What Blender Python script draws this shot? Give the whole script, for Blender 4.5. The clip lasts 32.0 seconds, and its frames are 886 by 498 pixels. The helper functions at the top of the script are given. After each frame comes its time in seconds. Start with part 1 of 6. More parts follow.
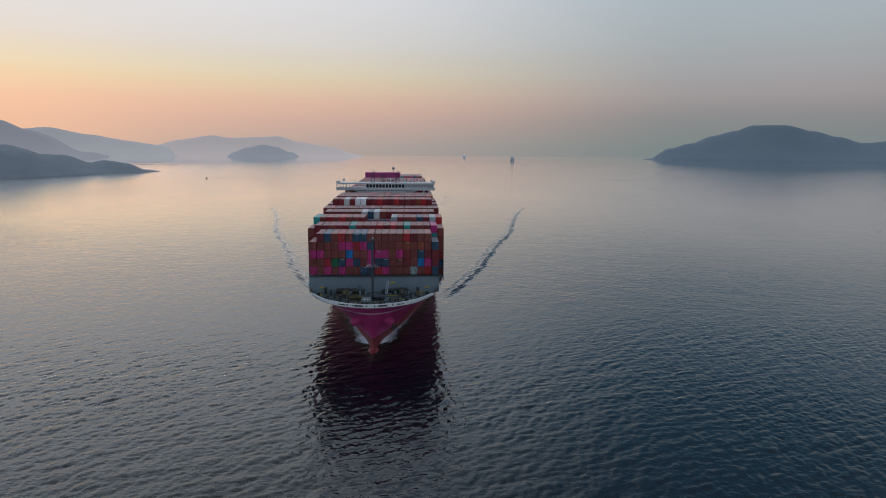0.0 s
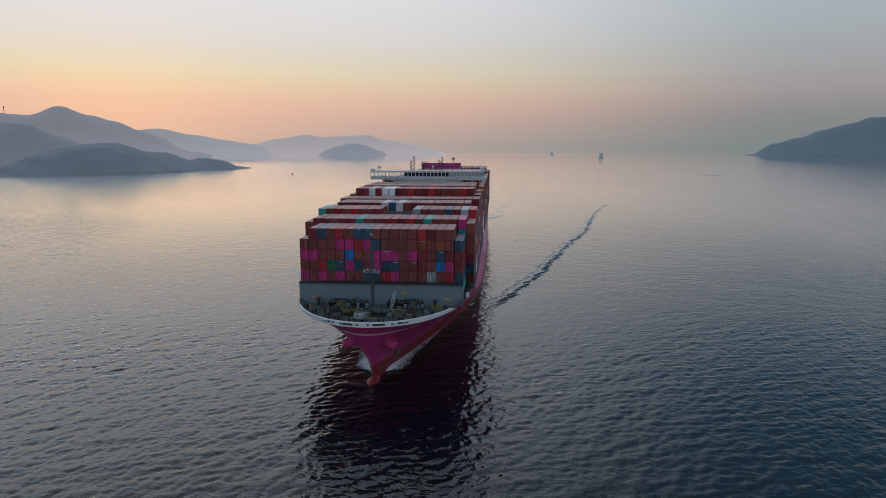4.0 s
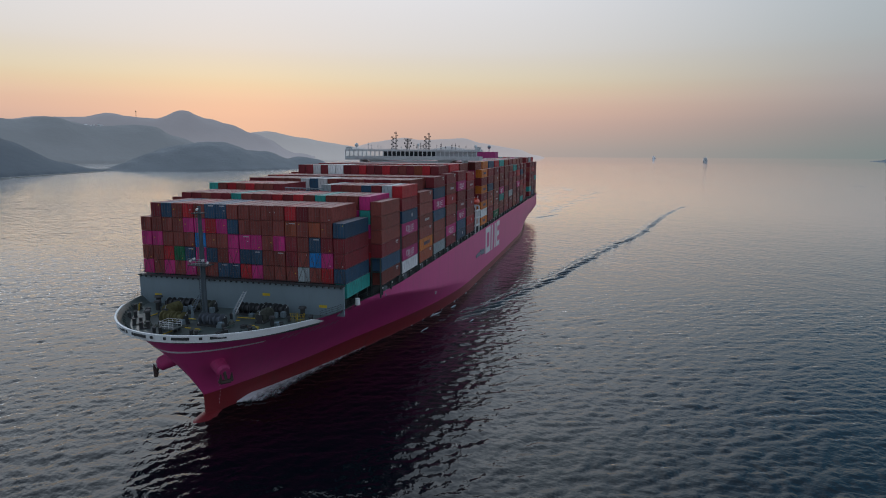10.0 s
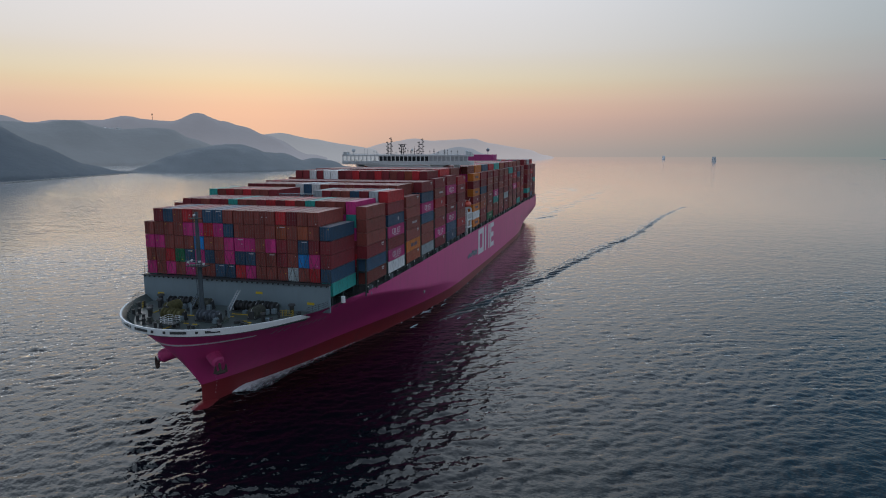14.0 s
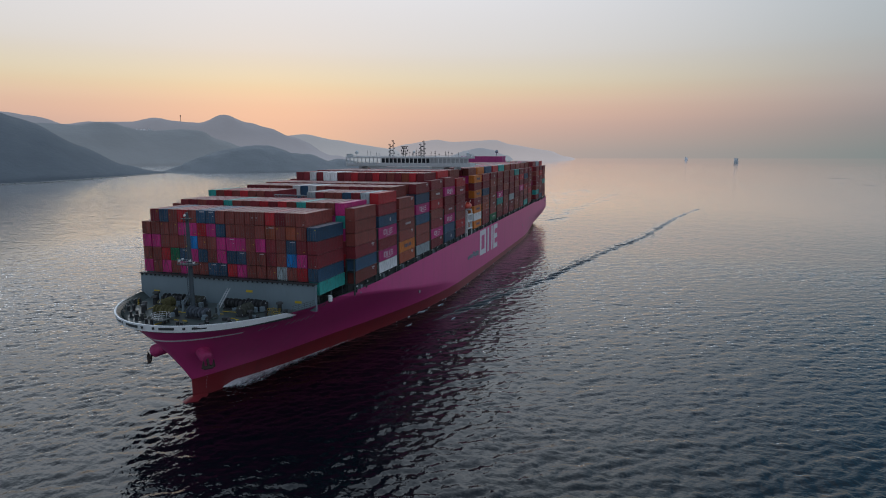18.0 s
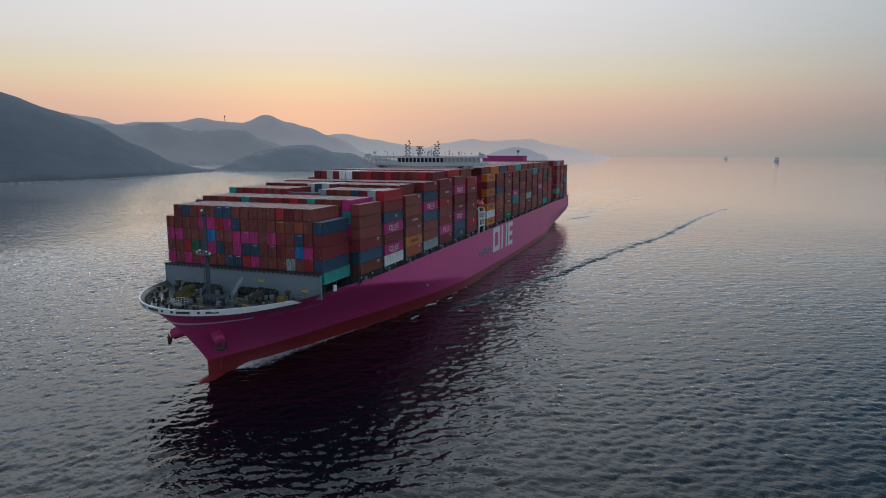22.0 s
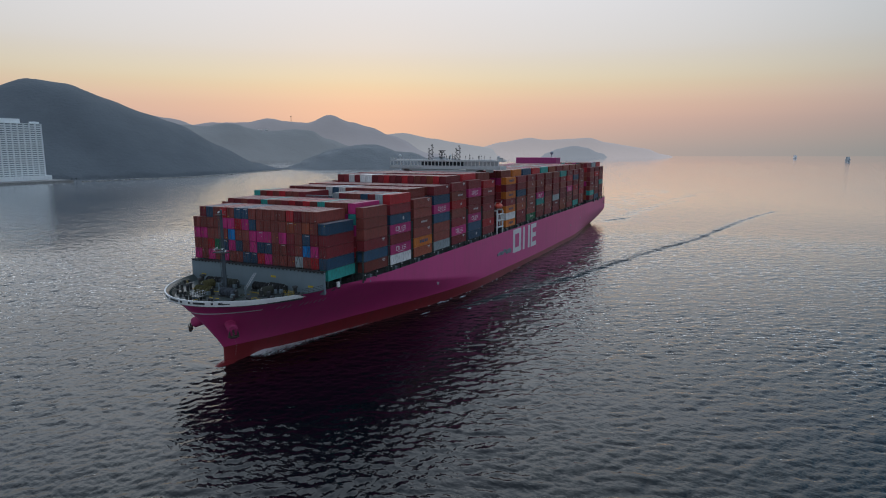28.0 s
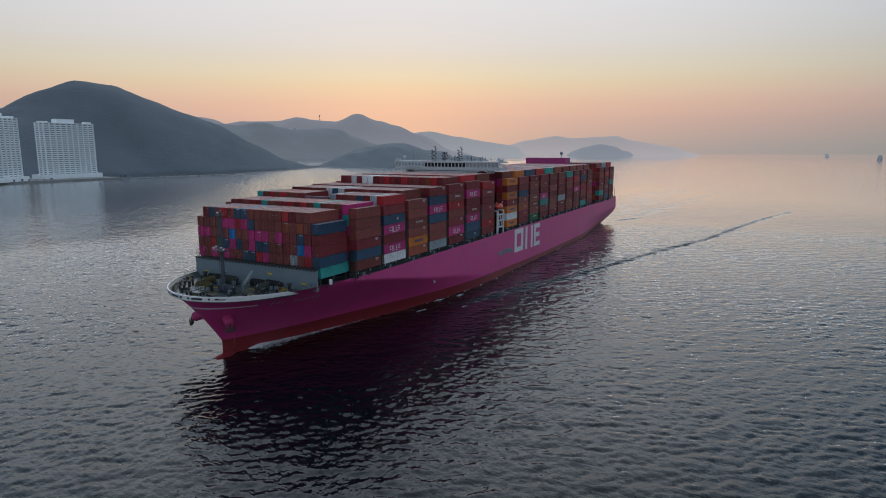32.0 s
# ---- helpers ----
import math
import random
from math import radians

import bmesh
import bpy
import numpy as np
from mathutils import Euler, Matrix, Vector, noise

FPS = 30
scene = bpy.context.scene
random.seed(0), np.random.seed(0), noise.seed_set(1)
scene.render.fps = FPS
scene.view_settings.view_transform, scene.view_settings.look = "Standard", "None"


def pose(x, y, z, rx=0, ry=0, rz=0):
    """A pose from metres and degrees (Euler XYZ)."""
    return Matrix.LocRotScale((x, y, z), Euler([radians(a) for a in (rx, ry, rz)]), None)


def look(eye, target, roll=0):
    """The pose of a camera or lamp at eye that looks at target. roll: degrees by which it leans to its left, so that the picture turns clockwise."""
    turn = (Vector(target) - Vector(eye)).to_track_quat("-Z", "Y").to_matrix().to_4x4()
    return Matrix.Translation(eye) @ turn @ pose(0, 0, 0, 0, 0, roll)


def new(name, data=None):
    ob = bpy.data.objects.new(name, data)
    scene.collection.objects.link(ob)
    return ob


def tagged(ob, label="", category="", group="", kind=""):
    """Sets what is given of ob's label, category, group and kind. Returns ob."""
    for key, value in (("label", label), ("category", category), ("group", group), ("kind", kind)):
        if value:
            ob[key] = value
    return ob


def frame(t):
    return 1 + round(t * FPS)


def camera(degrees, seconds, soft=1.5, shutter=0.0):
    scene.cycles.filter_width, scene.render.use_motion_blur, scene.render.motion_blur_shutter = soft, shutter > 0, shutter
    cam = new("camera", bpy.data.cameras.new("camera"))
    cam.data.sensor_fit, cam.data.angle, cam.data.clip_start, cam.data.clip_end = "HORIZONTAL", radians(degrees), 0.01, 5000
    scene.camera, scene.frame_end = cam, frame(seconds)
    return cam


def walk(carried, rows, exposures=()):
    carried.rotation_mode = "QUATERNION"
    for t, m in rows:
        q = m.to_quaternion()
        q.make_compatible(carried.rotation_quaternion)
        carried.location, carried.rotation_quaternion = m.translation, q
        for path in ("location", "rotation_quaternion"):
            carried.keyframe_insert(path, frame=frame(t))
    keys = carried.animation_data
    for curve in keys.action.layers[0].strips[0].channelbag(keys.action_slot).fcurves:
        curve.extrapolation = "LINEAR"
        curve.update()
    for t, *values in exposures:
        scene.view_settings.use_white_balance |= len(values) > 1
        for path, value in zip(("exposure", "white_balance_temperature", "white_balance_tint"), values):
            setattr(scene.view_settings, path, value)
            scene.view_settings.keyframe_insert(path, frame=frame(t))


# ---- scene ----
cam = camera(71.6, 32.0, soft=1.0)
PATH = [
    (0, (65.26, 12.41, 67.88), (-33.26, 17.81, 51.60), 0.38),
    (0.5, (62.83, 16.65, 67.26), (-35.77, 20.32, 51.00), 0.38),
    (1, (60.66, 20.05, 66.48), (-37.97, 21.97, 50.12), 0.29),
    (1.5, (58.88, 23.23, 65.74), (-39.77, 23.26, 49.39), 0.30),
    (2, (57.71, 25.03, 64.53), (-40.93, 23.33, 48.20), 0.25),
    (2.5, (56.55, 26.72, 63.61), (-42.01, 23.11, 47.09), 0.10),
    (3, (55.31, 28.46, 62.63), (-43.17, 23.16, 46.07), 0.21),
    (3.5, (53.58, 30.29, 61.46), (-44.78, 23.17, 44.91), 0.02),
    (5.5, (46.53, 36.73, 56.79), (-51.21, 23.63, 40.20), 0.07),
    (6, (44.11, 40.84, 55.44), (-53.40, 26.09, 38.84), 0.07),
    (6.5, (41.17, 46.72, 54.33), (-56.10, 30.47, 37.73), 0.13),
    (7, (38.23, 52.78, 53.41), (-58.77, 34.95, 36.91), 0.20),
    (7.5, (35.62, 57.73, 52.46), (-61.14, 38.43, 36.16), 0.17),
    (8, (35.14, 61.44, 51.49), (-61.38, 40.83, 35.39), 0.15),
    (8.5, (37.52, 64.55, 50.64), (-58.71, 42.57, 34.60), 0.20),
    (9, (42.14, 66.94, 49.65), (-53.85, 43.85, 33.76), 0.31),
    (9.5, (46.47, 67.95, 48.92), (-49.24, 43.70, 33.05), 0.26),
    (10, (51.06, 68.84, 48.84), (-44.63, 44.50, 33.03), 0.29),
    (10.5, (55.12, 69.48, 48.87), (-40.59, 45.19, 33.09), 0.28),
    (11, (59.30, 70.16, 48.85), (-36.42, 45.89, 33.08), 0.30),
    (11.5, (62.92, 70.78, 49.37), (-32.81, 46.51, 33.65), 0.30),
    (12, (67.35, 71.63, 49.81), (-28.33, 47.18, 34.07), 0.17),
    (12.5, (73.16, 72.86, 50.10), (-22.49, 48.26, 34.39), 0.14),
    (13, (80.01, 74.21, 50.42), (-15.59, 49.47, 34.68), 0.09),
    (13.5, (87.86, 75.93, 50.53), (-7.62, 50.67, 34.84), 0.03),
    (14, (95.48, 77.53, 50.61), (0.20, 51.58, 34.83), -0.03),
    (14.5, (100.52, 78.66, 50.71), (5.36, 52.30, 34.96), 0.04),
    (16.5, (118.72, 82.56, 51.00), (23.96, 54.70, 35.32), -0.04),
    (17, (124.05, 83.75, 50.95), (29.43, 55.48, 35.23), -0.09),
    (17.5, (128.47, 84.74, 50.97), (33.99, 55.97, 35.29), 0.00),
    (18, (133.03, 85.66, 51.00), (38.65, 56.54, 35.39), 0.03),
    (18.5, (139.29, 87.32, 51.13), (45.05, 57.74, 35.50), -0.05),
    (19, (146.81, 89.26, 51.09), (52.75, 59.12, 35.47), 0.07),
    (19.5, (154.86, 91.38, 51.05), (61.02, 60.61, 35.34), 0.01),
    (20, (161.52, 93.15, 51.24), (67.88, 61.77, 35.52), 0.05),
    (20.5, (166.35, 94.28, 51.14), (72.94, 62.22, 35.42), 0.07),
    (21, (168.77, 94.95, 51.26), (75.68, 62.03, 35.45), 0.07),
    (21.5, (171.54, 95.66, 51.28), (78.75, 61.93, 35.44), 0.01),
    (22, (175.93, 96.73, 51.31), (83.38, 62.28, 35.54), 0.02),
    (22.5, (181.85, 98.58, 51.37), (89.64, 63.25, 35.57), -0.04),
    (23, (188.87, 100.41, 51.32), (96.94, 64.35, 35.53), 0.02),
    (23.5, (193.32, 101.83, 51.29), (101.74, 64.92, 35.45), 0.02),
    (24, (195.67, 102.56, 51.29), (104.48, 64.74, 35.31), 0.02),
    (24.5, (198.29, 103.08, 51.32), (107.40, 64.56, 35.33), 0.05),
    (25, (202.21, 104.60, 51.34), (111.73, 65.12, 35.35), -0.10),
    (25.5, (207.96, 106.58, 51.58), (117.76, 66.47, 35.63), -0.01),
    (27.5, (230.06, 113.07, 53.13), (140.87, 70.75, 37.14), -0.02),
    (28, (235.19, 114.53, 53.56), (146.23, 71.75, 37.57), 0.00),
    (28.5, (240.61, 116.38, 53.90), (151.93, 73.04, 37.86), -0.02),
    (29, (246.57, 118.40, 54.18), (158.15, 74.57, 38.03), -0.03),
    (29.5, (251.98, 119.97, 54.37), (163.76, 75.80, 38.07), -0.07),
    (30, (256.34, 121.41, 54.52), (168.32, 76.83, 38.21), -0.08),
    (30.5, (260.89, 122.87, 54.76), (173.12, 77.82, 38.45), -0.08),
    (31, (265.48, 123.88, 54.78), (177.86, 78.52, 38.46), -0.07),
    (31.5, (269.30, 125.05, 54.97), (181.92, 79.26, 38.62), -0.06),
    (32, (273.53, 126.00, 55.05), (186.40, 79.71, 38.76), 0.00),
]
walk(cam, [(t, look(eye, target, roll)) for t, eye, target, roll in PATH])

SPEED = 9.27            # the ship's way through the water, metres a second


def ship_pose(t):
    """The ship's place: its axes are x ahead, y to port, z up from the waterline; it runs straight."""
    return pose(SPEED * (t - 16), 0, 0)


# ---- world, sun ----
SUN_WAY = Vector((-0.84, -0.54, 0)).normalized()


def build_world():
    world = bpy.data.worlds.new("dusk_sky")
    scene.world = world
    world.use_nodes = True
    nt = world.node_tree
    nt.nodes.clear()
    n = nt.nodes.new
    link = nt.links.new
    coord = n("ShaderNodeTexCoord")
    sep = n("ShaderNodeSeparateXYZ")
    link(coord.outputs["Generated"], sep.inputs[0])
    # height above the horizon, 0 at -6 degrees and 1 at the zenith, finer low down
    up = n("ShaderNodeMapRange")
    up.inputs[1].default_value, up.inputs[2].default_value = -0.1, 1.0
    link(sep.outputs[2], up.inputs[0])
    # how far the direction turns away from the glow
    flat = n("ShaderNodeVectorMath")
    flat.operation = "MULTIPLY"
    flat.inputs[1].default_value = (1, 1, 0)
    link(coord.outputs["Generated"], flat.inputs[0])
    unit = n("ShaderNodeVectorMath")
    unit.operation = "NORMALIZE"
    link(flat.outputs[0], unit.inputs[0])
    dot = n("ShaderNodeVectorMath")
    dot.operation = "DOT_PRODUCT"
    dot.inputs[1].default_value = SUN_WAY
    link(unit.outputs[0], dot.inputs[0])
    turn = n("ShaderNodeMapRange")
    turn.interpolation_type = "SMOOTHSTEP"
    turn.inputs[1].default_value, turn.inputs[2].default_value = 0.52, 1.0
    link(dot.outputs["Value"], turn.inputs[0])

    def ramp(stops):
        r = n("ShaderNodeValToRGB")
        r.color_ramp.interpolation = "CARDINAL"
        e = r.color_ramp.elements
        for i, (z, c) in enumerate(stops):
            k = e[i] if i < 2 else e.new(0.5)
            k.position, k.color = (z + 0.1) / 1.1, (c[0] * 0.24, c[1] * 0.24375, c[2] * 0.2525, 1)
        link(up.outputs[0], r.inputs[0])
        return r

    glow, aside, behind = ramp(GLOW), ramp(ASIDE), ramp(BEHIND)
    turn2 = n("ShaderNodeMapRange")
    turn2.interpolation_type = "SMOOTHSTEP"
    turn2.inputs[1].default_value, turn2.inputs[2].default_value = -0.35, 0.40
    link(dot.outputs["Value"], turn2.inputs[0])
    low = n("ShaderNodeMixRGB")
    link(turn2.outputs[0], low.inputs[0])
    link(behind.outputs[0], low.inputs[1])
    link(aside.outputs[0], low.inputs[2])
    mix = n("ShaderNodeMixRGB")
    link(turn.outputs[0], mix.inputs[0])
    link(low.outputs[0], mix.inputs[1])
    link(glow.outputs[0], mix.inputs[2])
    bg = n("ShaderNodeBackground")
    link(mix.outputs[0], bg.inputs[0])
    bg.inputs[1].default_value = 3.88     # the ramps hold a quarter, for they stop at one
    sky = n("ShaderNodeTexSky")
    sky.sky_type, sky.sun_disc = "NISHITA", False
    sky.sun_elevation, sky.sun_rotation = radians(3.0), math.atan2(SUN_WAY.x, SUN_WAY.y)
    bg2 = n("ShaderNodeBackground")
    link(sky.outputs[0], bg2.inputs[0])
    bg2.inputs[1].default_value = 0.006
    add = n("ShaderNodeAddShader")
    link(bg.outputs[0], add.inputs[0])
    link(bg2.outputs[0], add.inputs[1])
    out = n("ShaderNodeOutputWorld")
    link(add.outputs[0], out.inputs[0])


# sky colours by the sine of the height above the horizon: towards the glow, well aside of it, and behind
GLOW = [(-0.1, (0.44, 0.36, 0.34)), (0.0, (0.45, 0.375, 0.345)), (0.046, (0.65, 0.43, 0.355)), (0.075, (0.75, 0.515, 0.38)),
        (0.105, (0.76, 0.635, 0.45)), (0.15, (0.74, 0.69, 0.63)), (0.23, (0.79, 0.78, 0.79)), (0.255, (0.86, 0.88, 0.91)), (0.31, (1.42, 1.48, 1.53)), (0.44, (1.46, 1.62, 1.78)), (0.7, (0.80, 1.05, 1.36)), (1.0, (0.50, 0.63, 0.82))]
ASIDE = [(-0.1, (0.20, 0.245, 0.24)), (0.0, (0.205, 0.25, 0.245)), (0.046, (0.26, 0.263, 0.268)), (0.075, (0.34, 0.314, 0.314)),
         (0.105, (0.37, 0.360, 0.366)), (0.15, (0.39, 0.42, 0.43)), (0.23, (0.40, 0.475, 0.525)), (0.30, (0.29, 0.46, 0.61)), (0.44, (0.14, 0.34, 0.57)), (0.7, (0.06, 0.19, 0.38)), (1.0, (0.50, 0.63, 0.82))]
BEHIND = [(-0.1, (0.07, 0.08, 0.09)), (0.0, (0.07, 0.08, 0.09)), (0.075, (0.09, 0.10, 0.115)), (0.15, (0.14, 0.15, 0.175)),
          (0.3, (0.50, 0.56, 0.64)), (0.5, (1.10, 1.20, 1.32)), (0.75, (1.10, 1.20, 1.32)), (1.0, (0.50, 0.63, 0.82))]
build_world()

sun = new("sun", bpy.data.lights.new("sun", "SUN"))
sun.data.energy, sun.data.angle, sun.data.color = 0.02, radians(40), (1.0, 0.72, 0.5)
sun.matrix_world = look(SUN_WAY * 100 + Vector((0, 0, 4)), (0, 0, 0))


# ---- materials ----
def nodes_of(name):
    m = bpy.data.materials.new(name)
    m.use_nodes = True
    nt = m.node_tree
    return m, nt, nt.nodes["Principled BSDF"]


def noise_tex(nt, scale, detail=3.0, stretch=(1, 1, 1), coords="Object", rough=0.5):
    c = nt.nodes.new("ShaderNodeTexCoord")
    mp = nt.nodes.new("ShaderNodeMapping")
    mp.inputs["Scale"].default_value = stretch
    nt.links.new(c.outputs[coords], mp.inputs[0])
    t = nt.nodes.new("ShaderNodeTexNoise")
    t.inputs["Scale"].default_value, t.inputs["Detail"].default_value = scale, detail
    t.inputs["Roughness"].default_value = rough
    nt.links.new(mp.outputs[0], t.inputs["Vector"])
    return t


def painted(name, colour, rough=0.5, metal=0.0, vary=0.25, grime=(0.05, 0.035, 0.03), grime_amount=0.35, scale=0.6, bump=0.0, ribs=None, spread=0.0, pieces=False, sky_sheen=0.0, gloss=0.5):
    """Paint on steel: uneven tone, streaks of dirt and rust, fine relief."""
    m, nt, b = nodes_of(name)
    big = noise_tex(nt, scale, 4)
    fine = noise_tex(nt, scale * 9, 3, (1, 1, 0.25))
    hue = nt.nodes.new("ShaderNodeHueSaturation")
    hue.inputs["Color"].default_value = (*colour, 1)
    val = nt.nodes.new("ShaderNodeMapRange")
    val.inputs[3].default_value, val.inputs[4].default_value = 1 - vary, 1 + vary
    nt.links.new(big.outputs[0], val.inputs[0])
    src = val.outputs[0]
    if spread:
        info = nt.nodes.new("ShaderNodeObjectInfo")
        sp = nt.nodes.new("ShaderNodeMapRange")
        sp.inputs[3].default_value, sp.inputs[4].default_value = 1 - spread, 1 + spread
        geo = nt.nodes.new("ShaderNodeNewGeometry")
        nt.links.new(geo.outputs["Random Per Island"] if pieces else info.outputs["Random"], sp.inputs[0])
        mul = nt.nodes.new("ShaderNodeMath")
        mul.operation = "MULTIPLY"
        nt.links.new(src, mul.inputs[0])
        nt.links.new(sp.outputs[0], mul.inputs[1])
        src = mul.outputs[0]
    nt.links.new(src, hue.inputs["Value"])
    dirt = nt.nodes.new("ShaderNodeMapRange")
    dirt.inputs[1].default_value, dirt.inputs[2].default_value = 0.5, 0.8
    dirt.inputs[4].default_value = grime_amount
    nt.links.new(fine.outputs[0], dirt.inputs[0])
    mix = nt.nodes.new("ShaderNodeMixRGB")
    mix.inputs[2].default_value = (*grime, 1)
    nt.links.new(dirt.outputs[0], mix.inputs[0])
    nt.links.new(hue.outputs[0], mix.inputs[1])
    last = mix
    if sky_sheen:                # sky sheen on level faces, put into the colour as a pale warm tint
        geo = nt.nodes.new("ShaderNodeNewGeometry")
        sep = nt.nodes.new("ShaderNodeSeparateXYZ")
        nt.links.new(geo.outputs["Normal"], sep.inputs[0])
        level = nt.nodes.new("ShaderNodeMapRange")
        level.inputs[1].default_value, level.inputs[2].default_value, level.inputs[4].default_value = 0.8, 0.98, sky_sheen
        nt.links.new(sep.outputs[2], level.inputs[0])
        patch = nt.nodes.new("ShaderNodeMath")
        patch.operation = "MULTIPLY"
        nt.links.new(level.outputs[0], patch.inputs[0])
        spot = nt.nodes.new("ShaderNodeMapRange")
        spot.inputs[1].default_value, spot.inputs[2].default_value, spot.inputs[3].default_value = 0.3, 0.65, 0.55
        nt.links.new(big.outputs[0], spot.inputs[0])
        nt.links.new(spot.outputs[0], patch.inputs[1])
        last = nt.nodes.new("ShaderNodeMixRGB")
        last.inputs[2].default_value = (0.56, 0.45, 0.405, 1)
        nt.links.new(patch.outputs[0], last.inputs[0])
        nt.links.new(mix.outputs[0], last.inputs[1])
    nt.links.new(last.outputs[0], b.inputs["Base Color"])
    b.inputs["Roughness"].default_value, b.inputs["Metallic"].default_value = rough, metal
    b.inputs["Specular IOR Level"].default_value = gloss
    height = None
    if ribs:
        c = nt.nodes.new("ShaderNodeTexCoord")
        w = nt.nodes.new("ShaderNodeTexWave")
        w.wave_type, w.bands_direction = "BANDS", ribs
        w.inputs["Scale"].default_value = 1.1
        nt.links.new(c.outputs["Object"], w.inputs["Vector"])
        height = w.outputs["Fac"]
    elif bump:
        height = fine.outputs[0]
    if height:
        bp = nt.nodes.new("ShaderNodeBump")
        bp.inputs["Strength"].default_value, bp.inputs["Distance"].default_value = 1.0, bump or 0.03
        nt.links.new(height, bp.inputs["Height"])
        nt.links.new(bp.outputs[0], b.inputs["Normal"])
    return m


def sea_material(name, ease=1.0):
    m, nt, b = nodes_of(name)
    # ruffled water, fitted round the camera's way; calm towards the far shores, with cat's paws
    place = nt.nodes.new("ShaderNodeTexCoord")
    off = nt.nodes.new("ShaderNodeVectorMath")
    off.operation = "SUBTRACT"
    off.inputs[1].default_value = (140, 50, 0)
    nt.links.new(place.outputs["Object"], off.inputs[0])
    away = nt.nodes.new("ShaderNodeVectorMath")
    away.operation = "LENGTH"
    nt.links.new(off.outputs[0], away.inputs[0])
    breeze = nt.nodes.new("ShaderNodeMapRange")
    breeze.interpolation_type = "SMOOTHSTEP"
    breeze.inputs[1].default_value, breeze.inputs[2].default_value = 130, 650
    breeze.inputs[3].default_value, breeze.inputs[4].default_value = 1.05, 0.34
    nt.links.new(away.outputs["Value"], breeze.inputs[0])
    side = nt.nodes.new("ShaderNodeSeparateXYZ")     # rougher under the hills, fitted to blur their reflection in view; open sea glassy
    nt.links.new(place.outputs["Object"], side.inputs[0])
    shore = nt.nodes.new("ShaderNodeMapRange")
    shore.interpolation_type = "SMOOTHSTEP"
    shore.inputs[1].default_value, shore.inputs[2].default_value = -150, -800
    shore.inputs[3].default_value, shore.inputs[4].default_value = 0.07, 0.135
    nt.links.new(side.outputs[1], shore.inputs[0])
    fine = nt.nodes.new("ShaderNodeMapRange")       # ripples too small to see singly
    fine.interpolation_type = "SMOOTHSTEP"
    fine.inputs[1].default_value, fine.inputs[2].default_value = 200, 1000
    fine.inputs[3].default_value = 0.02
    nt.links.new(away.outputs["Value"], fine.inputs[0])
    nt.links.new(shore.outputs[0], fine.inputs[4])
    smooth = nt.nodes.new("ShaderNodeMapRange")
    smooth.interpolation_type = "SMOOTHSTEP"
    smooth.inputs[1].default_value, smooth.inputs[2].default_value = 1700, 3600
    smooth.inputs[3].default_value, smooth.inputs[4].default_value = 1.0, 0.25
    nt.links.new(away.outputs["Value"], smooth.inputs[0])
    grain = nt.nodes.new("ShaderNodeMath")
    grain.operation = "MULTIPLY"
    nt.links.new(fine.outputs[0], grain.inputs[0])
    nt.links.new(smooth.outputs[0], grain.inputs[1])
    paws = noise_tex(nt, 0.006, 2, (0.5, 1, 1))
    gust = nt.nodes.new("ShaderNodeMapRange")
    gust.inputs[1].default_value, gust.inputs[2].default_value = 0.3, 0.7
    gust.inputs[3].default_value, gust.inputs[4].default_value = 0.75, 1.2
    nt.links.new(paws.outputs[0], gust.inputs[0])
    # a second ruffled patch off the headland, placed to fit the camera's view
    lee = nt.nodes.new("ShaderNodeVectorMath")
    lee.operation = "DISTANCE"
    lee.inputs[1].default_value = (-80, -520, 0)
    nt.links.new(place.outputs["Object"], lee.inputs[0])
    side_ruffle = nt.nodes.new("ShaderNodeMapRange")
    side_ruffle.interpolation_type = "SMOOTHSTEP"
    side_ruffle.inputs[1].default_value, side_ruffle.inputs[2].default_value = 250, 640
    side_ruffle.inputs[3].default_value, side_ruffle.inputs[4].default_value = 0.75, 0.0
    nt.links.new(lee.outputs["Value"], side_ruffle.inputs[0])
    both = nt.nodes.new("ShaderNodeMath")
    both.operation = "MAXIMUM"
    nt.links.new(breeze.outputs[0], both.inputs[0])
    nt.links.new(side_ruffle.outputs[0], both.inputs[1])
    wind = nt.nodes.new("ShaderNodeMath")
    wind.operation = "MULTIPLY"
    nt.links.new(both.outputs[0], wind.inputs[0])
    nt.links.new(gust.outputs[0], wind.inputs[1])
    # outside the modelled waves the relief takes over
    shift = nt.nodes.new("ShaderNodeVectorMath")
    shift.operation = "SUBTRACT"
    shift.inputs[1].default_value = (*PATCH_MID, 0)
    nt.links.new(place.outputs["Object"], shift.inputs[0])
    size = nt.nodes.new("ShaderNodeVectorMath")
    size.operation = "ABSOLUTE"
    nt.links.new(shift.outputs[0], size.inputs[0])
    sides = nt.nodes.new("ShaderNodeSeparateXYZ")
    nt.links.new(size.outputs[0], sides.inputs[0])
    most = nt.nodes.new("ShaderNodeMath")
    most.operation = "MAXIMUM"
    nt.links.new(sides.outputs[0], most.inputs[0])
    nt.links.new(sides.outputs[1], most.inputs[1])
    outside = nt.nodes.new("ShaderNodeMapRange")
    outside.interpolation_type = "SMOOTHSTEP"
    outside.inputs[1].default_value, outside.inputs[2].default_value = PATCH / 2 * PATCH_STEP - 90, PATCH / 2 * PATCH_STEP
    nt.links.new(most.outputs[0], outside.inputs[0])
    open_wind = nt.nodes.new("ShaderNodeMath")
    open_wind.operation = "MULTIPLY"
    faded = nt.nodes.new("ShaderNodeMath")
    faded.operation = "MULTIPLY"
    nt.links.new(wind.outputs[0], faded.inputs[0])
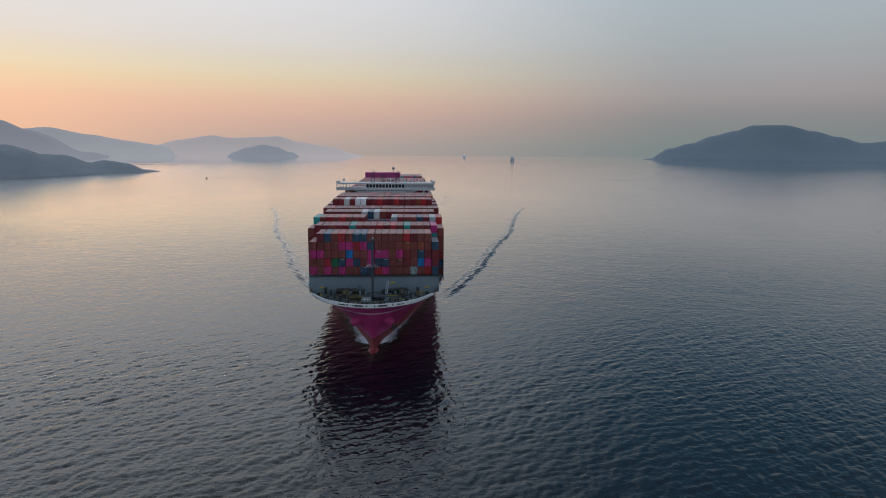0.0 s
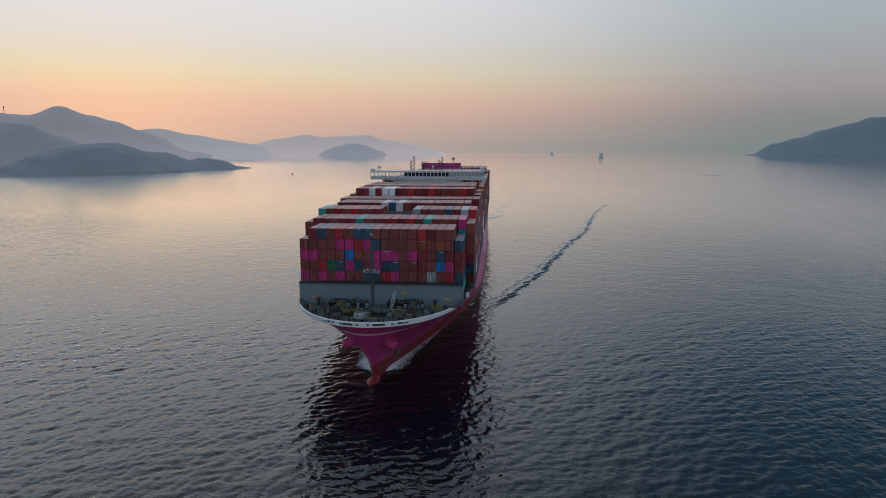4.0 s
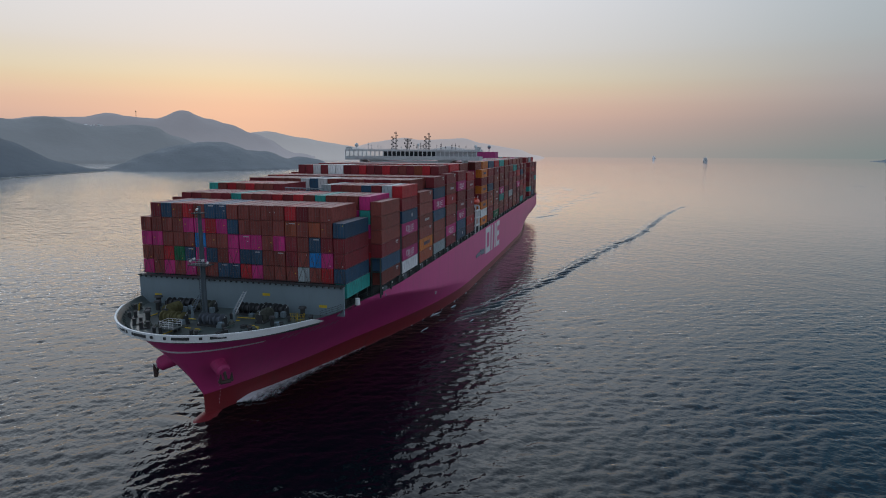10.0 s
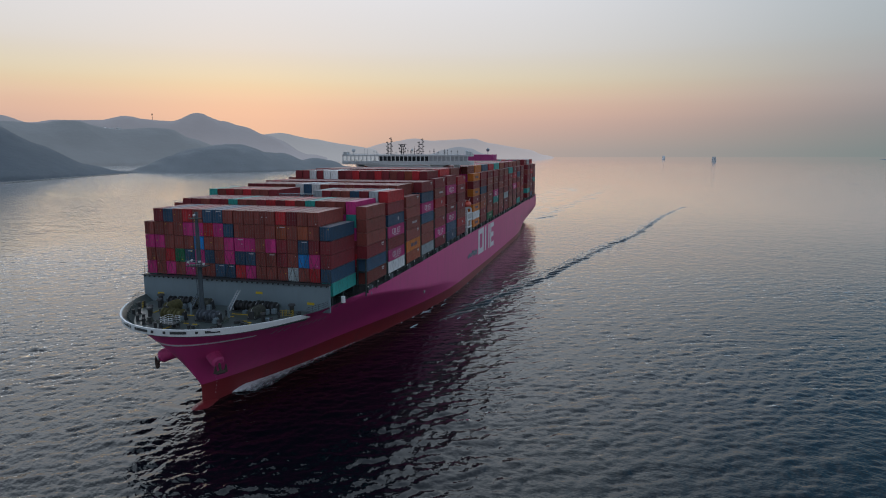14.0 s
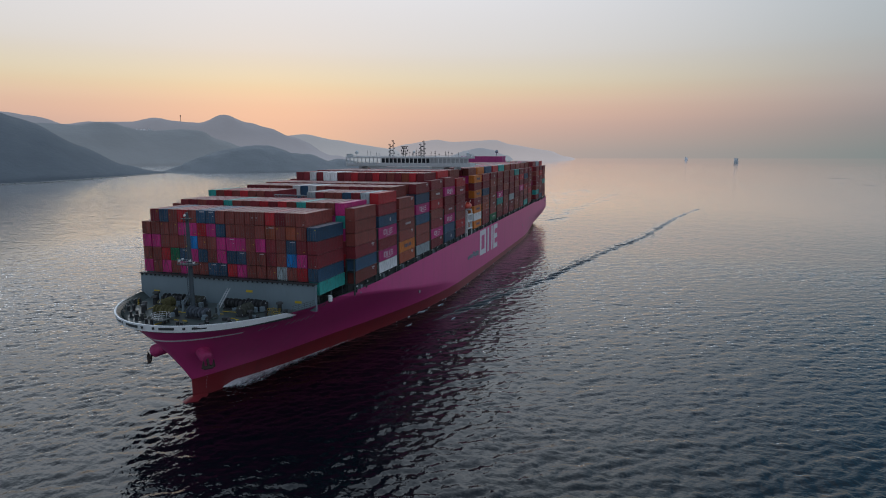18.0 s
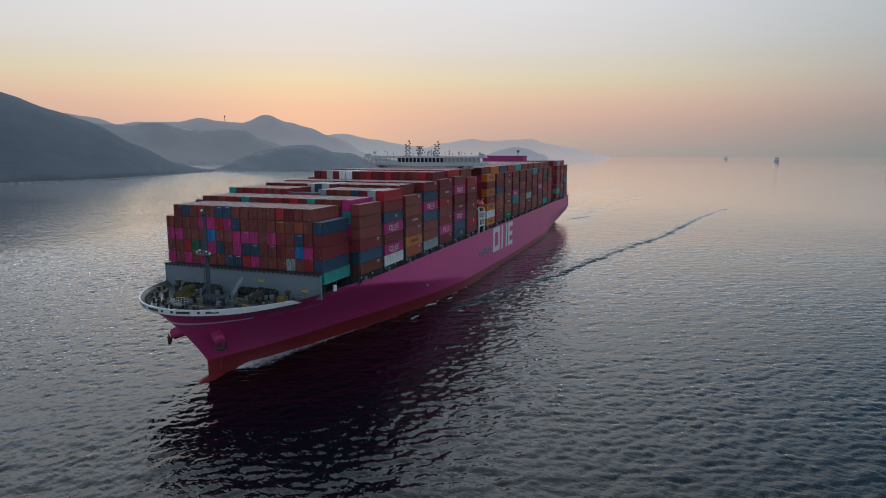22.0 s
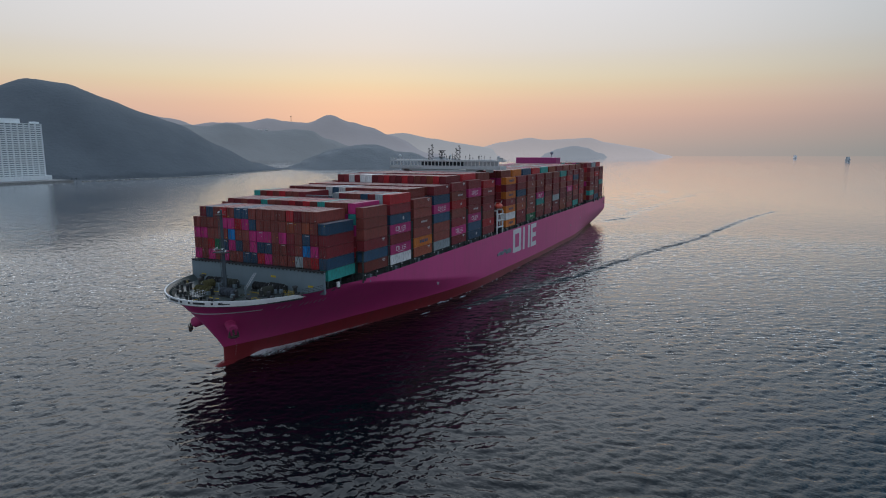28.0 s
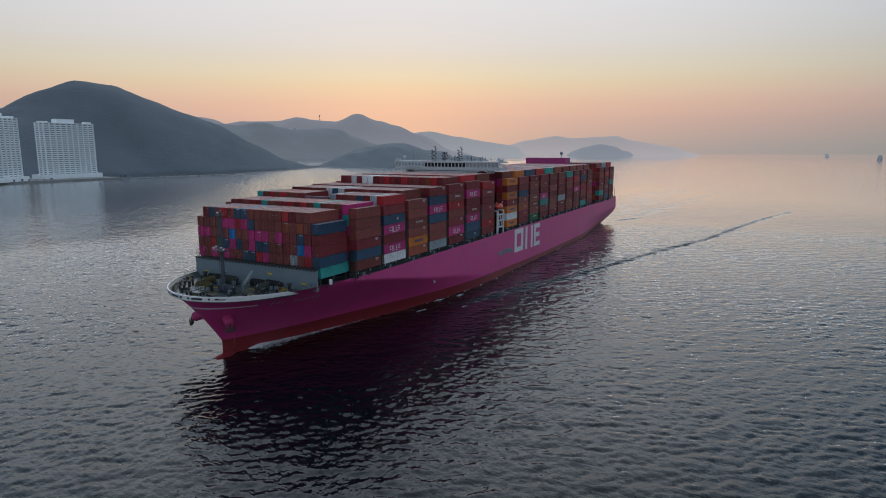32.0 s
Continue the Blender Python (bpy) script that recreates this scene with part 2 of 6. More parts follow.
    nt.links.new(smooth.outputs[0], faded.inputs[1])
    nt.links.new(faded.outputs[0], open_wind.inputs[0])
    nt.links.new(outside.outputs[0], open_wind.inputs[1])
    chain = None
    for scale, length, dist, rot in SEA_WAVES:
        c = nt.nodes.new("ShaderNodeTexCoord")
        mp = nt.nodes.new("ShaderNodeMapping")
        mp.vector_type = "TEXTURE"
        mp.inputs["Scale"].default_value, mp.inputs["Rotation"].default_value = (1, length, 1), (0, 0, radians(rot))
        nt.links.new(c.outputs["Object"], mp.inputs[0])
        t = nt.nodes.new("ShaderNodeTexNoise")
        t.inputs["Scale"].default_value, t.inputs["Detail"].default_value = scale, 1.0
        nt.links.new(mp.outputs[0], t.inputs["Vector"])
        bp = nt.nodes.new("ShaderNodeBump")
        bp.inputs["Strength"].default_value = 1.0
        force = nt.nodes.new("ShaderNodeMath")
        force.operation = "MULTIPLY"
        force.inputs[1].default_value = dist * ease
        nt.links.new((open_wind if scale < 0.8 else faded).outputs[0], force.inputs[0])
        nt.links.new(force.outputs[0], bp.inputs["Distance"])
        nt.links.new(t.outputs[0], bp.inputs["Height"])
        if chain:
            nt.links.new(chain.outputs[0], bp.inputs["Normal"])
        chain = bp
    # dark depth under a gloss that grows towards the grazing angle
    deep = nt.nodes.new("ShaderNodeBsdfDiffuse")
    deep.inputs["Color"].default_value = (0.001, 0.003, 0.005, 1)
    shine = nt.nodes.new("ShaderNodeBsdfGlossy")
    shine.inputs["Color"].default_value = (1, 1, 1, 1)
    nt.links.new(grain.outputs[0], shine.inputs["Roughness"])
    nt.links.new(chain.outputs[0], shine.inputs["Normal"])
    edge = nt.nodes.new("ShaderNodeFresnel")
    edge.inputs["IOR"].default_value = 1.333
    nt.links.new(chain.outputs[0], edge.inputs["Normal"])
    steep = nt.nodes.new("ShaderNodeMath")
    steep.operation = "MULTIPLY_ADD"
    steep.inputs[1].default_value, steep.inputs[2].default_value = 1.45, 0.72
    nt.links.new(edge.outputs[0], steep.inputs[0])
    gloss = nt.nodes.new("ShaderNodeMath")
    gloss.operation, gloss.use_clamp = "MULTIPLY", True
    nt.links.new(edge.outputs[0], gloss.inputs[0])
    nt.links.new(steep.outputs[0], gloss.inputs[1])
    both = nt.nodes.new("ShaderNodeMixShader")
    nt.links.new(gloss.outputs[0], both.inputs[0])
    nt.links.new(deep.outputs[0], both.inputs[1])
    nt.links.new(shine.outputs[0], both.inputs[2])
    nt.links.new(both.outputs[0], nt.nodes["Material Output"].inputs[0])
    nt.nodes.remove(b)
    return m


# noise scale, length of the crests over their breadth, height in metres, turn in degrees
SEA_WAVES = [(0.05, 1.3, 0.4, -20), (0.16, 1.8, 0.36, -12), (0.36, 2.0, 0.32, -32), (0.62, 1.5, 0.17, 6), (1.2, 1.4, 0.085, -20), (2.6, 1.3, 0.034, -50)]
WAVE_MIX, WAVE_SLOPE = (1.0, 0.15), 0.138              # short waves and longer ones, their mean slope
PATCH, PATCH_MID, PATCH_STEP = 1060, (70.0, 40.0), 0.58  # points a side of the modelled waves, their middle, their spacing
SEA = sea_material("sea_water")
SLICK = sea_material("smooth_bow_wave", 0.6)


def foliage_material(name, dark, light, scale, haze_glow=None):
    m, nt, b = nodes_of(name)
    big = noise_tex(nt, scale, 6)
    fine = noise_tex(nt, scale * 7, 4)
    mix = nt.nodes.new("ShaderNodeMixRGB")
    mix.inputs[1].default_value, mix.inputs[2].default_value = (*dark, 1), (*light, 1)
    nt.links.new(big.outputs[0], mix.inputs[0])
    nt.links.new(mix.outputs[0], b.inputs["Base Color"])
    b.inputs["Roughness"].default_value = 0.95
    bp = nt.nodes.new("ShaderNodeBump")
    bp.inputs["Strength"].default_value, bp.inputs["Distance"].default_value = 0.8, 3.0
    nt.links.new(fine.outputs[0], bp.inputs["Height"])
    nt.links.new(bp.outputs[0], b.inputs["Normal"])
    if haze_glow:                 # haze over far hills, put into the slope as glow, stronger low down
        b.inputs["Emission Color"].default_value = (*haze_glow, 1)
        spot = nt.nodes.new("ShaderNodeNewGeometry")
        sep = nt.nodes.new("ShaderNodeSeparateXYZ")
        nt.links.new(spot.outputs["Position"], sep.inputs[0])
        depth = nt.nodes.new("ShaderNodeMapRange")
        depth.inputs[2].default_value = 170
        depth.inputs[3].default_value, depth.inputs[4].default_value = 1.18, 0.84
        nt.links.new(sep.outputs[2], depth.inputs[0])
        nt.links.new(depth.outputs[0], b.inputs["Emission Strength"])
    return m


# haze put into the base colours: grey-blue slopes, paler still on the island
WOODS = foliage_material("haze_tinted_woods", (0.085, 0.100, 0.112), (0.125, 0.142, 0.154), 0.02)
ISLE_WOODS = foliage_material("haze_paled_woods", (0.15, 0.162, 0.165), (0.21, 0.22, 0.225), 0.02)
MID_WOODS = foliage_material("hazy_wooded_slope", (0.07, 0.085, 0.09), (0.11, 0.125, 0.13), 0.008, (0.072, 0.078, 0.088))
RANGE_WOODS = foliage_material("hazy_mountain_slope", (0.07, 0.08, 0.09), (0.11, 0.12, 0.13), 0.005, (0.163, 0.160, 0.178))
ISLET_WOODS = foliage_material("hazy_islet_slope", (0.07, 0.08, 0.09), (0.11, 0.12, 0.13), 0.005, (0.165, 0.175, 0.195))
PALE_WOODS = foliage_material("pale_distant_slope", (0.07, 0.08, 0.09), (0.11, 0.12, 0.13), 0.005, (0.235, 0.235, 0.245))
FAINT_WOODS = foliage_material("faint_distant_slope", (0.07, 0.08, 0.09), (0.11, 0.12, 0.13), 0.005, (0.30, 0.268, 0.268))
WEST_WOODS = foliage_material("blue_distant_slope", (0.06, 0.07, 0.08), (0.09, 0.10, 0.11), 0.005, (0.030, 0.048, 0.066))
MAGENTA = painted("magenta_hull_paint", (0.54, 0.056, 0.21), 0.42, gloss=0.25, vary=0.10, scale=0.05, grime=(0.25, 0.08, 0.12), grime_amount=0.25)
BOOT = painted("red_boot_paint", (0.21, 0.018, 0.024), 0.5, vary=0.18, scale=0.06, grime_amount=0.3)
WHITE = painted("white_paint", (0.72, 0.73, 0.72), 0.45, vary=0.08, grime=(0.3, 0.27, 0.24), grime_amount=0.2)
OFF_WHITE = painted("weathered_white_paint", (0.50, 0.52, 0.52), 0.5, vary=0.12, grime=(0.25, 0.23, 0.2), grime_amount=0.35)
MAST_GREY = painted("dark_mast_paint", (0.055, 0.075, 0.09), 0.5)
# haze before the farthest ship, put into its paint
PALE_HULL = painted("pale_hazy_paint", (0.75, 0.75, 0.76), 0.9)
GREY = painted("grey_steel_paint", (0.165, 0.215, 0.24), 0.5, vary=0.16, scale=0.12, grime_amount=0.12)
DECK = painted("green_grey_deck_paint", (0.05, 0.064, 0.06), 0.36, vary=0.35, scale=0.3)
DARK = painted("dark_grease_steel", (0.03, 0.032, 0.033), 0.6, vary=0.3)
RUSTED = painted("rusty_black_steel", (0.045, 0.03, 0.025), 0.7, vary=0.4, grime=(0.12, 0.05, 0.02), grime_amount=0.5)
FUNNEL = painted("magenta_casing_paint", (0.40, 0.06, 0.20), 0.6, vary=0.08, scale=0.1, gloss=0.2)
NAME_GREY = painted("faded_lettering_paint", (0.40, 0.29, 0.33), 0.6)
BOLSTER = painted("magenta_casting_paint", (0.44, 0.045, 0.165), 0.55, vary=0.12, scale=0.3, gloss=0.3)
GLASS, _nt, _b = nodes_of("dark_window_glass")
_b.inputs["Base Color"].default_value, _b.inputs["Roughness"].default_value = (0.02, 0.025, 0.03, 1), 0.05

BOX_COLOURS = {
    "brown": (0.215, 0.056, 0.046), "maroon": (0.190, 0.030, 0.036), "red": (0.40, 0.030, 0.036), "magenta": (0.48, 0.038, 0.175),
    "navy": (0.034, 0.075, 0.125), "blue": (0.016, 0.18, 0.45), "teal": (0.04, 0.30, 0.265), "green": (0.02, 0.16, 0.075),
    "grey": (0.32, 0.37, 0.38), "white": (0.68, 0.68, 0.67), "orange": (0.60, 0.18, 0.035), "rust": (0.28, 0.072, 0.04)}
BOX_PAINT = {k: painted(k + "_container_paint", c, 0.5, vary=0.24, scale=0.35, grime_amount=0.55, ribs="X", spread=0.24, sky_sheen=0.4, gloss=0.12) for k, c in BOX_COLOURS.items()}


REST_PAINT = {k: painted(k + "_stack_paint", c, 0.5, vary=0.24, scale=0.35, grime_amount=0.55, ribs="X", spread=0.26, pieces=True, sky_sheen=0.4, gloss=0.12) for k, c in BOX_COLOURS.items()}
YELLOW = painted("yellow_safety_paint", (0.55, 0.38, 0.02), 0.5)
ORANGE = painted("orange_lifeboat_paint", (0.62, 0.07, 0.035), 0.4, vary=0.08)
ZINC = painted("galvanised_steel", (0.34, 0.35, 0.36), 0.45, 0.4)
CONCRETE = painted("weathered_concrete", (0.80, 0.84, 0.84), 0.8, vary=0.1, scale=0.05, grime=(0.2, 0.2, 0.2), grime_amount=0.25)
ROCK = painted("shore_rock", (0.26, 0.26, 0.25), 0.9, vary=0.4, scale=0.15)
# haze before the nearer far ship, put into its paint
HAZY = painted("hazy_grey_paint", (0.52, 0.54, 0.55), 0.8)
FOAM = painted("white_sea_foam", (0.46, 0.52, 0.55), 0.9, vary=0.6, scale=0.9, grime=(0.05, 0.07, 0.09), grime_amount=1.0, bump=0.15)


def torn_foam():
    """Foam that thins to open lace: the sheet's own length and breadth (its UV) and two noises decide where it holds."""
    m, nt, b = nodes_of("torn_sea_foam")
    b.inputs["Roughness"].default_value = 0.9
    uv = nt.nodes.new("ShaderNodeUVMap")
    sep = nt.nodes.new("ShaderNodeSeparateXYZ")
    nt.links.new(uv.outputs[0], sep.inputs[0])
    lace = noise_tex(nt, 1.6, 8, (0.45, 1.3, 1), rough=0.7)
    big = noise_tex(nt, 0.35, 3, (0.6, 1, 1))

    def sums(op, a, c):
        k = nt.nodes.new("ShaderNodeMath")
        k.operation = op
        for i, v in enumerate((a, c)):
            if isinstance(v, float):
                k.inputs[i].default_value = v
            else:
                nt.links.new(v, k.inputs[i])
        return k.outputs[0]

    along = sums("POWER", sep.outputs[0], 0.6)
    across = sums("POWER", sep.outputs[1], 1.6)
    hold = sums("SUBTRACT", sums("ADD", lace.outputs[0], sums("MULTIPLY", big.outputs[0], 0.5)), sums("ADD", sums("MULTIPLY", along, 0.72), sums("MULTIPLY", across, 0.5)))
    cut = nt.nodes.new("ShaderNodeMapRange")
    cut.inputs[1].default_value, cut.inputs[2].default_value = -0.02, 0.5
    nt.links.new(hold, cut.inputs[0])
    tone = nt.nodes.new("ShaderNodeMixRGB")
    tone.inputs[1].default_value, tone.inputs[2].default_value = (0.22, 0.26, 0.29, 1), (0.68, 0.73, 0.76, 1)
    nt.links.new(cut.outputs[0], tone.inputs[0])
    nt.links.new(tone.outputs[0], b.inputs["Base Color"])
    nt.links.new(cut.outputs[0], b.inputs["Alpha"])
    return m


LACE = torn_foam()


# ---- building helpers ----
def mesh_of(name, verts, faces, materials, index=None, smooth=False):
    me = bpy.data.meshes.new(name)
    me.from_pydata([tuple(v) for v in verts], [], faces)
    for m in materials:
        me.materials.append(m)
    if index is not None:
        me.polygons.foreach_set("material_index", index)
    if smooth:
        me.polygons.foreach_set("use_smooth", [True] * len(me.polygons))
    me.update()
    return me


def part(name, bm, material, parent, label="", smooth=False):
    """Links a bmesh as one mesh object under a thing or a part."""
    me = bpy.data.meshes.new(name)
    bmesh.ops.recalc_face_normals(bm, faces=bm.faces)
    bm.to_mesh(me)
    bm.free()
    for m in material if isinstance(material, (list, tuple)) else [material]:
        me.materials.append(m)
    if smooth:
        me.polygons.foreach_set("use_smooth", [True] * len(me.polygons))
    ob = new(name, me)
    ob.parent = parent
    return tagged(ob, label)


def box(bm, x0, x1, y0, y1, z0, z1, mat=0):
    v = [bm.verts.new(p) for p in ((x0, y0, z0), (x1, y0, z0), (x1, y1, z0), (x0, y1, z0), (x0, y0, z1), (x1, y0, z1), (x1, y1, z1), (x0, y1, z1))]
    for f in ((0, 3, 2, 1), (4, 5, 6, 7), (0, 1, 5, 4), (1, 2, 6, 5), (2, 3, 7, 6), (3, 0, 4, 7)):
        bm.faces.new([v[i] for i in f]).material_index = mat
    return v


def tube(bm, a, b, r0, r1=None, n=8, mat=0):
    """A round bar from a to b."""
    a, b, r1 = Vector(a), Vector(b), r0 if r1 is None else r1
    q = (b - a).to_track_quat("Z", "Y")
    rings = [[bm.verts.new(c + q @ Vector((r * math.cos(2 * math.pi * i / n), r * math.sin(2 * math.pi * i / n), 0))) for i in range(n)] for c, r in ((a, r0), (b, r1))]
    for i in range(n):
        bm.faces.new((rings[0][i], rings[0][(i + 1) % n], rings[1][(i + 1) % n], rings[1][i])).material_index = mat
    bm.faces.new(rings[0][::-1]).material_index = mat
    bm.faces.new(rings[1]).material_index = mat


def smoothstep(a, b, x):
    u = min(1.0, max(0.0, (x - a) / (b - a)))
    return u * u * (3 - 2 * u)


# ---- sea ----
def wind_sea(n, step):
    """Heights and sideways shifts of a light breeze's waves on a square of n by n points: a spectrum of chance waves that run mostly one way."""
    rng = np.random.default_rng(4)
    k = 2 * np.pi * np.fft.fftfreq(n, step)
    kx, ky = np.meshgrid(k, k, indexing="ij")
    kk = np.hypot(kx, ky)
    kk[0, 0] = 1
    turn = np.arctan2(ky, kx) - math.atan2(-0.52, -0.85)
    spread = np.maximum(np.cos(turn / 2), 0) ** 9 + 0.04

    def band(length, fall):
        peak = 2 * np.pi / length
        return np.exp(-1.25 * (peak / kk) ** 2) * kk ** -fall

    power = WAVE_MIX[0] * band(2.2, 2.7) + WAVE_MIX[1] * band(9.0, 3.4)
    power *= spread * np.exp(-(kk / (2 * np.pi / 1.15)) ** 2)
    power[0, 0] = 0
    chance = np.fft.fft2(rng.standard_normal((n, n)))
    spec = chance * np.sqrt(power)
    high = np.fft.ifft2(spec).real
    sx, sy = (np.fft.ifft2(-1j * spec * q / kk).real for q in (kx, ky))
    slope = math.sqrt(np.mean(np.gradient(high, step, axis=0) ** 2 + np.gradient(high, step, axis=1) ** 2))
    size = WAVE_SLOPE / slope
    return high * size, sx * size * 0.8, sy * size * 0.8


def build_sea():
    """One sheet to the horizon: waves modelled round the ship's way, widening cells beyond."""
    far = [2, 5, 10, 20, 40, 80, 160, 320, 640, 1300, 2600, 5200, 11000]
    half = (PATCH - 1) / 2 * PATCH_STEP
    line = np.concatenate([[-half - f for f in far[::-1]], np.linspace(-half, half, PATCH), [half + f for f in far]])
    n, lead = len(line), len(far)
    gx, gy = np.meshgrid(line + PATCH_MID[0], line + PATCH_MID[1], indexing="ij")
    gz = np.zeros_like(gx)
    high, sx, sy = wind_sea(PATCH, PATCH_STEP)
    u = np.abs(np.linspace(-half, half, PATCH))
    edge = np.clip((half - u) / 90, 0, 1)
    edge = edge * edge * (3 - 2 * edge)
    calm = np.minimum.outer(edge, edge)
    lee = np.clip((np.linspace(-half, half, PATCH) + PATCH_MID[1] + 95) / 100, 0, 1)        # livelier on the land side, fitted to the camera's view
    calm = calm * (1.2 - 0.2 * lee * lee * (3 - 2 * lee))[None, :]
    px, py = gx[lead:lead + PATCH, lead:lead + PATCH], gy[lead:lead + PATCH, lead:lead + PATCH]
    out = np.clip((np.hypot(px - 140, py - 30) - 130) / 210, 0, 1)                           # calmer farther out, fitted to the camera's view
    calm = calm * (1 - 0.32 * out * out * (3 - 2 * out))
    calm = calm * (1 + 0.13 * np.sin(px / 17 + py / 41 + 2 * np.sin(py / 53)) + 0.10 * np.sin(px / 29 - py / 73 + 1.7 * np.sin(px / 61 + 1)))   # cat's paws
    inner = slice(lead, lead + PATCH)
    gz[inner, inner] = high * calm
    gx[inner, inner] += sx * calm
    gy[inner, inner] += sy * calm
    spots = np.stack([gx, gy, gz], -1).reshape(-1, 3)
    i, j = np.meshgrid(np.arange(n - 1), np.arange(n - 1), indexing="ij")
    a = (i * n + j).ravel()
    quads = np.stack([a, a + n, a + n + 1, a + 1], 1)
    me = bpy.data.meshes.new("water")
    me.vertices.add(len(spots))
    me.vertices.foreach_set("co", spots.ravel().astype(np.float32))
    me.loops.add(quads.size)
    me.loops.foreach_set("vertex_index", quads.ravel().astype(np.int32))
    me.polygons.add(len(quads))
    me.polygons.foreach_set("loop_start", np.arange(0, quads.size, 4, dtype=np.int32))
    me.polygons.foreach_set("use_smooth", np.ones(len(quads), dtype=bool))
    me.materials.append(SEA)
    me.update(calc_edges=True)
    return tagged(new("water", me), "calm dark blue sea with small ripples at dusk", "sea", kind="structure")


SEA_SHEET = build_sea()


# ---- land ----
def ridge_land(name, ridge, width, label, step, rough, material, seed, kind="structure", skew=0.0):
    """A hill whose crest runs over a few points (x, y, height); its flanks fall off to the sea on both sides."""
    pts = np.array(ridge, float)
    lo, hi = pts[:, :2].min(0) - width * 1.3, pts[:, :2].max(0) + width * 1.3
    nx, ny = int((hi[0] - lo[0]) / step) + 2, int((hi[1] - lo[1]) / step) + 2
    xs, ys = lo[0] + step * np.arange(nx), lo[1] + step * np.arange(ny)
    gx, gy = np.meshgrid(xs, ys, indexing="ij")
    reach, crest = [], []
    for a, b in zip(pts[:-1], pts[1:]):
        d = b[:2] - a[:2]
        s = np.clip(((gx - a[0]) * d[0] + (gy - a[1]) * d[1]) / (d @ d), 0, 1)
        reach.append(np.hypot(gx - a[0] - s * d[0], gy - a[1] - s * d[1]))
        s = s * s * (3 - 2 * s) * 0.35 + s * 0.65
        crest.append(a[2] + s * (b[2] - a[2]))
    reach, crest = np.array(reach), np.array(crest)
    r = reach.min(0)
    share = np.exp(-(reach - r) / (0.06 * width))
    h = (share * crest).sum(0) / share.sum(0)
    w = width * (0.10 + 0.90 * np.clip(h / pts[:, 2].max(), 0, 1) ** 0.7)
    fall = np.clip(1 - r / w, -0.2, 1)
    top = h * np.where(fall > 0, np.sin(np.pi / 2 * np.abs(fall)) ** 1.15, -0.2)
    verts = []
    for i in range(nx):
        for j in range(ny):
            z = top[i, j]
            p = Vector((xs[i] / (step * 9), ys[j] / (step * 9), seed))
            z += rough * noise.fractal(p, 0.9, 2.0, 5) * min(1.0, max(0.15, z / 40)) if z > -5 else 0
            verts.append((xs[i], ys[j], z))
    faces = []
    for i in range(nx - 1):
        for j in range(ny - 1):
            q = (i * ny + j, (i + 1) * ny + j, (i + 1) * ny + j + 1, i * ny + j + 1)
            if max(verts[k][2] for k in q) > -4:
                faces.append(q)
    used = sorted({k for f in faces for k in f})
    remap = {k: i for i, k in enumerate(used)}
    me = mesh_of(name, [verts[k] for k in used], [tuple(remap[k] for k in f) for f in faces], [material], smooth=True)
    return tagged(new(name, me), label, "hill", kind=kind)


HEADLAND = [(-376, -1292, 68), (-447, -1303, 109), (-512, -1325, 142), (-576, -1335, 188), (-628, -1332, 211), (-700, -1292, 204), (-761, -1255, 172),
            (-827, -1216, 143), (-887, -1184, 120), (-978, -1140, 68), (-1061, -1097, 21), (-1115, -1066, 2)]
NEAR_ISLE = [(-1115, -980, 1), (-1148, -972, 19), (-1201, -957, 40), (-1271, -933, 59), (-1341, -904, 69), (-1379, -884, 67), (-1421, -856, 48),
             (-1476, -823, 43), (-1527, -784, 24), (-1555, -764, 30), (-1588, -732, 24), (-1613, -706, 6)]
MID_HILL = [(-1547, -2116, 161), (-1670, -2085, 159), (-1801, -2041, 153), (-1902, -1990, 175), (-1948, -1973, 158), (-2029, -1890, 139),
            (-2162, -1739, 144), (-2213, -1675, 104), (-2284, -1580, 66), (-2401, -1400, 2)]
BACK_RIDGE = [(-1443, -2211, 164), (-1628, -2194, 199), (-1732, -2172, 191), (-1819, -2162, 169), (-1889, -2095, 112)]
PEAK_RANGE = [(-2538, -3259, 188), (-2861, -3033, 228), (-3012, -2920, 235), (-3116, -2833, 264), (-3204, -2730, 246), (-3289, -2623, 239),
              (-3377, -2505, 287), (-3464, -2381, 241), (-3546, -2291, 214), (-3646, -2185, 159), (-3802, -1964, 54)]
EAST_RANGE = [(-3633, -2396, 153), (-3811, -2159, 175), (-3928, -1981, 138), (-4037, -1797, 100), (-4112, -1620, 70), (-4192, -1402, 20)]
FAR_RANGE = [(-4126, -1742, 54), (-4213, -1524, 109), (-4281, -1325, 142), (-4318, -1205, 125), (-4356, -1066, 133), (-4393, -908, 140),
             (-4418, -790, 107), (-4463, -519, 60), (-4480, -400, 20)]
FAR_ISLET = [(-4142, -1163, 30), (-4167, -1076, 62), (-4193, -973, 82), (-4214, -885, 70), (-4233, -797, 30)]
WEST_ISLE = [(-4021, 1643, 5), (-4000, 1746, 69), (-3967, 1871, 107), (-3927, 2001, 155), (-3887, 2122, 184), (-3855, 2221, 224), (-3761, 2381, 222),
             (-3660, 2501, 181), (-3563, 2589, 146), (-3457, 2683, 109), (-3368, 2765, 125), (-3224, 2859, 137), (-3055, 2971, 62)]
LEFT_RIDGE = [(-671, -2189, 135), (-762, -2149, 164), (-829, -2118, 180), (-869, -2098, 185), (-909, -2076, 183), (-956, -2051, 161)]
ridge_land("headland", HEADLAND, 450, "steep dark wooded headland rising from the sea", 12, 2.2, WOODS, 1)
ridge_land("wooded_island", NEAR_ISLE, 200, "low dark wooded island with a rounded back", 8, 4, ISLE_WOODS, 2)
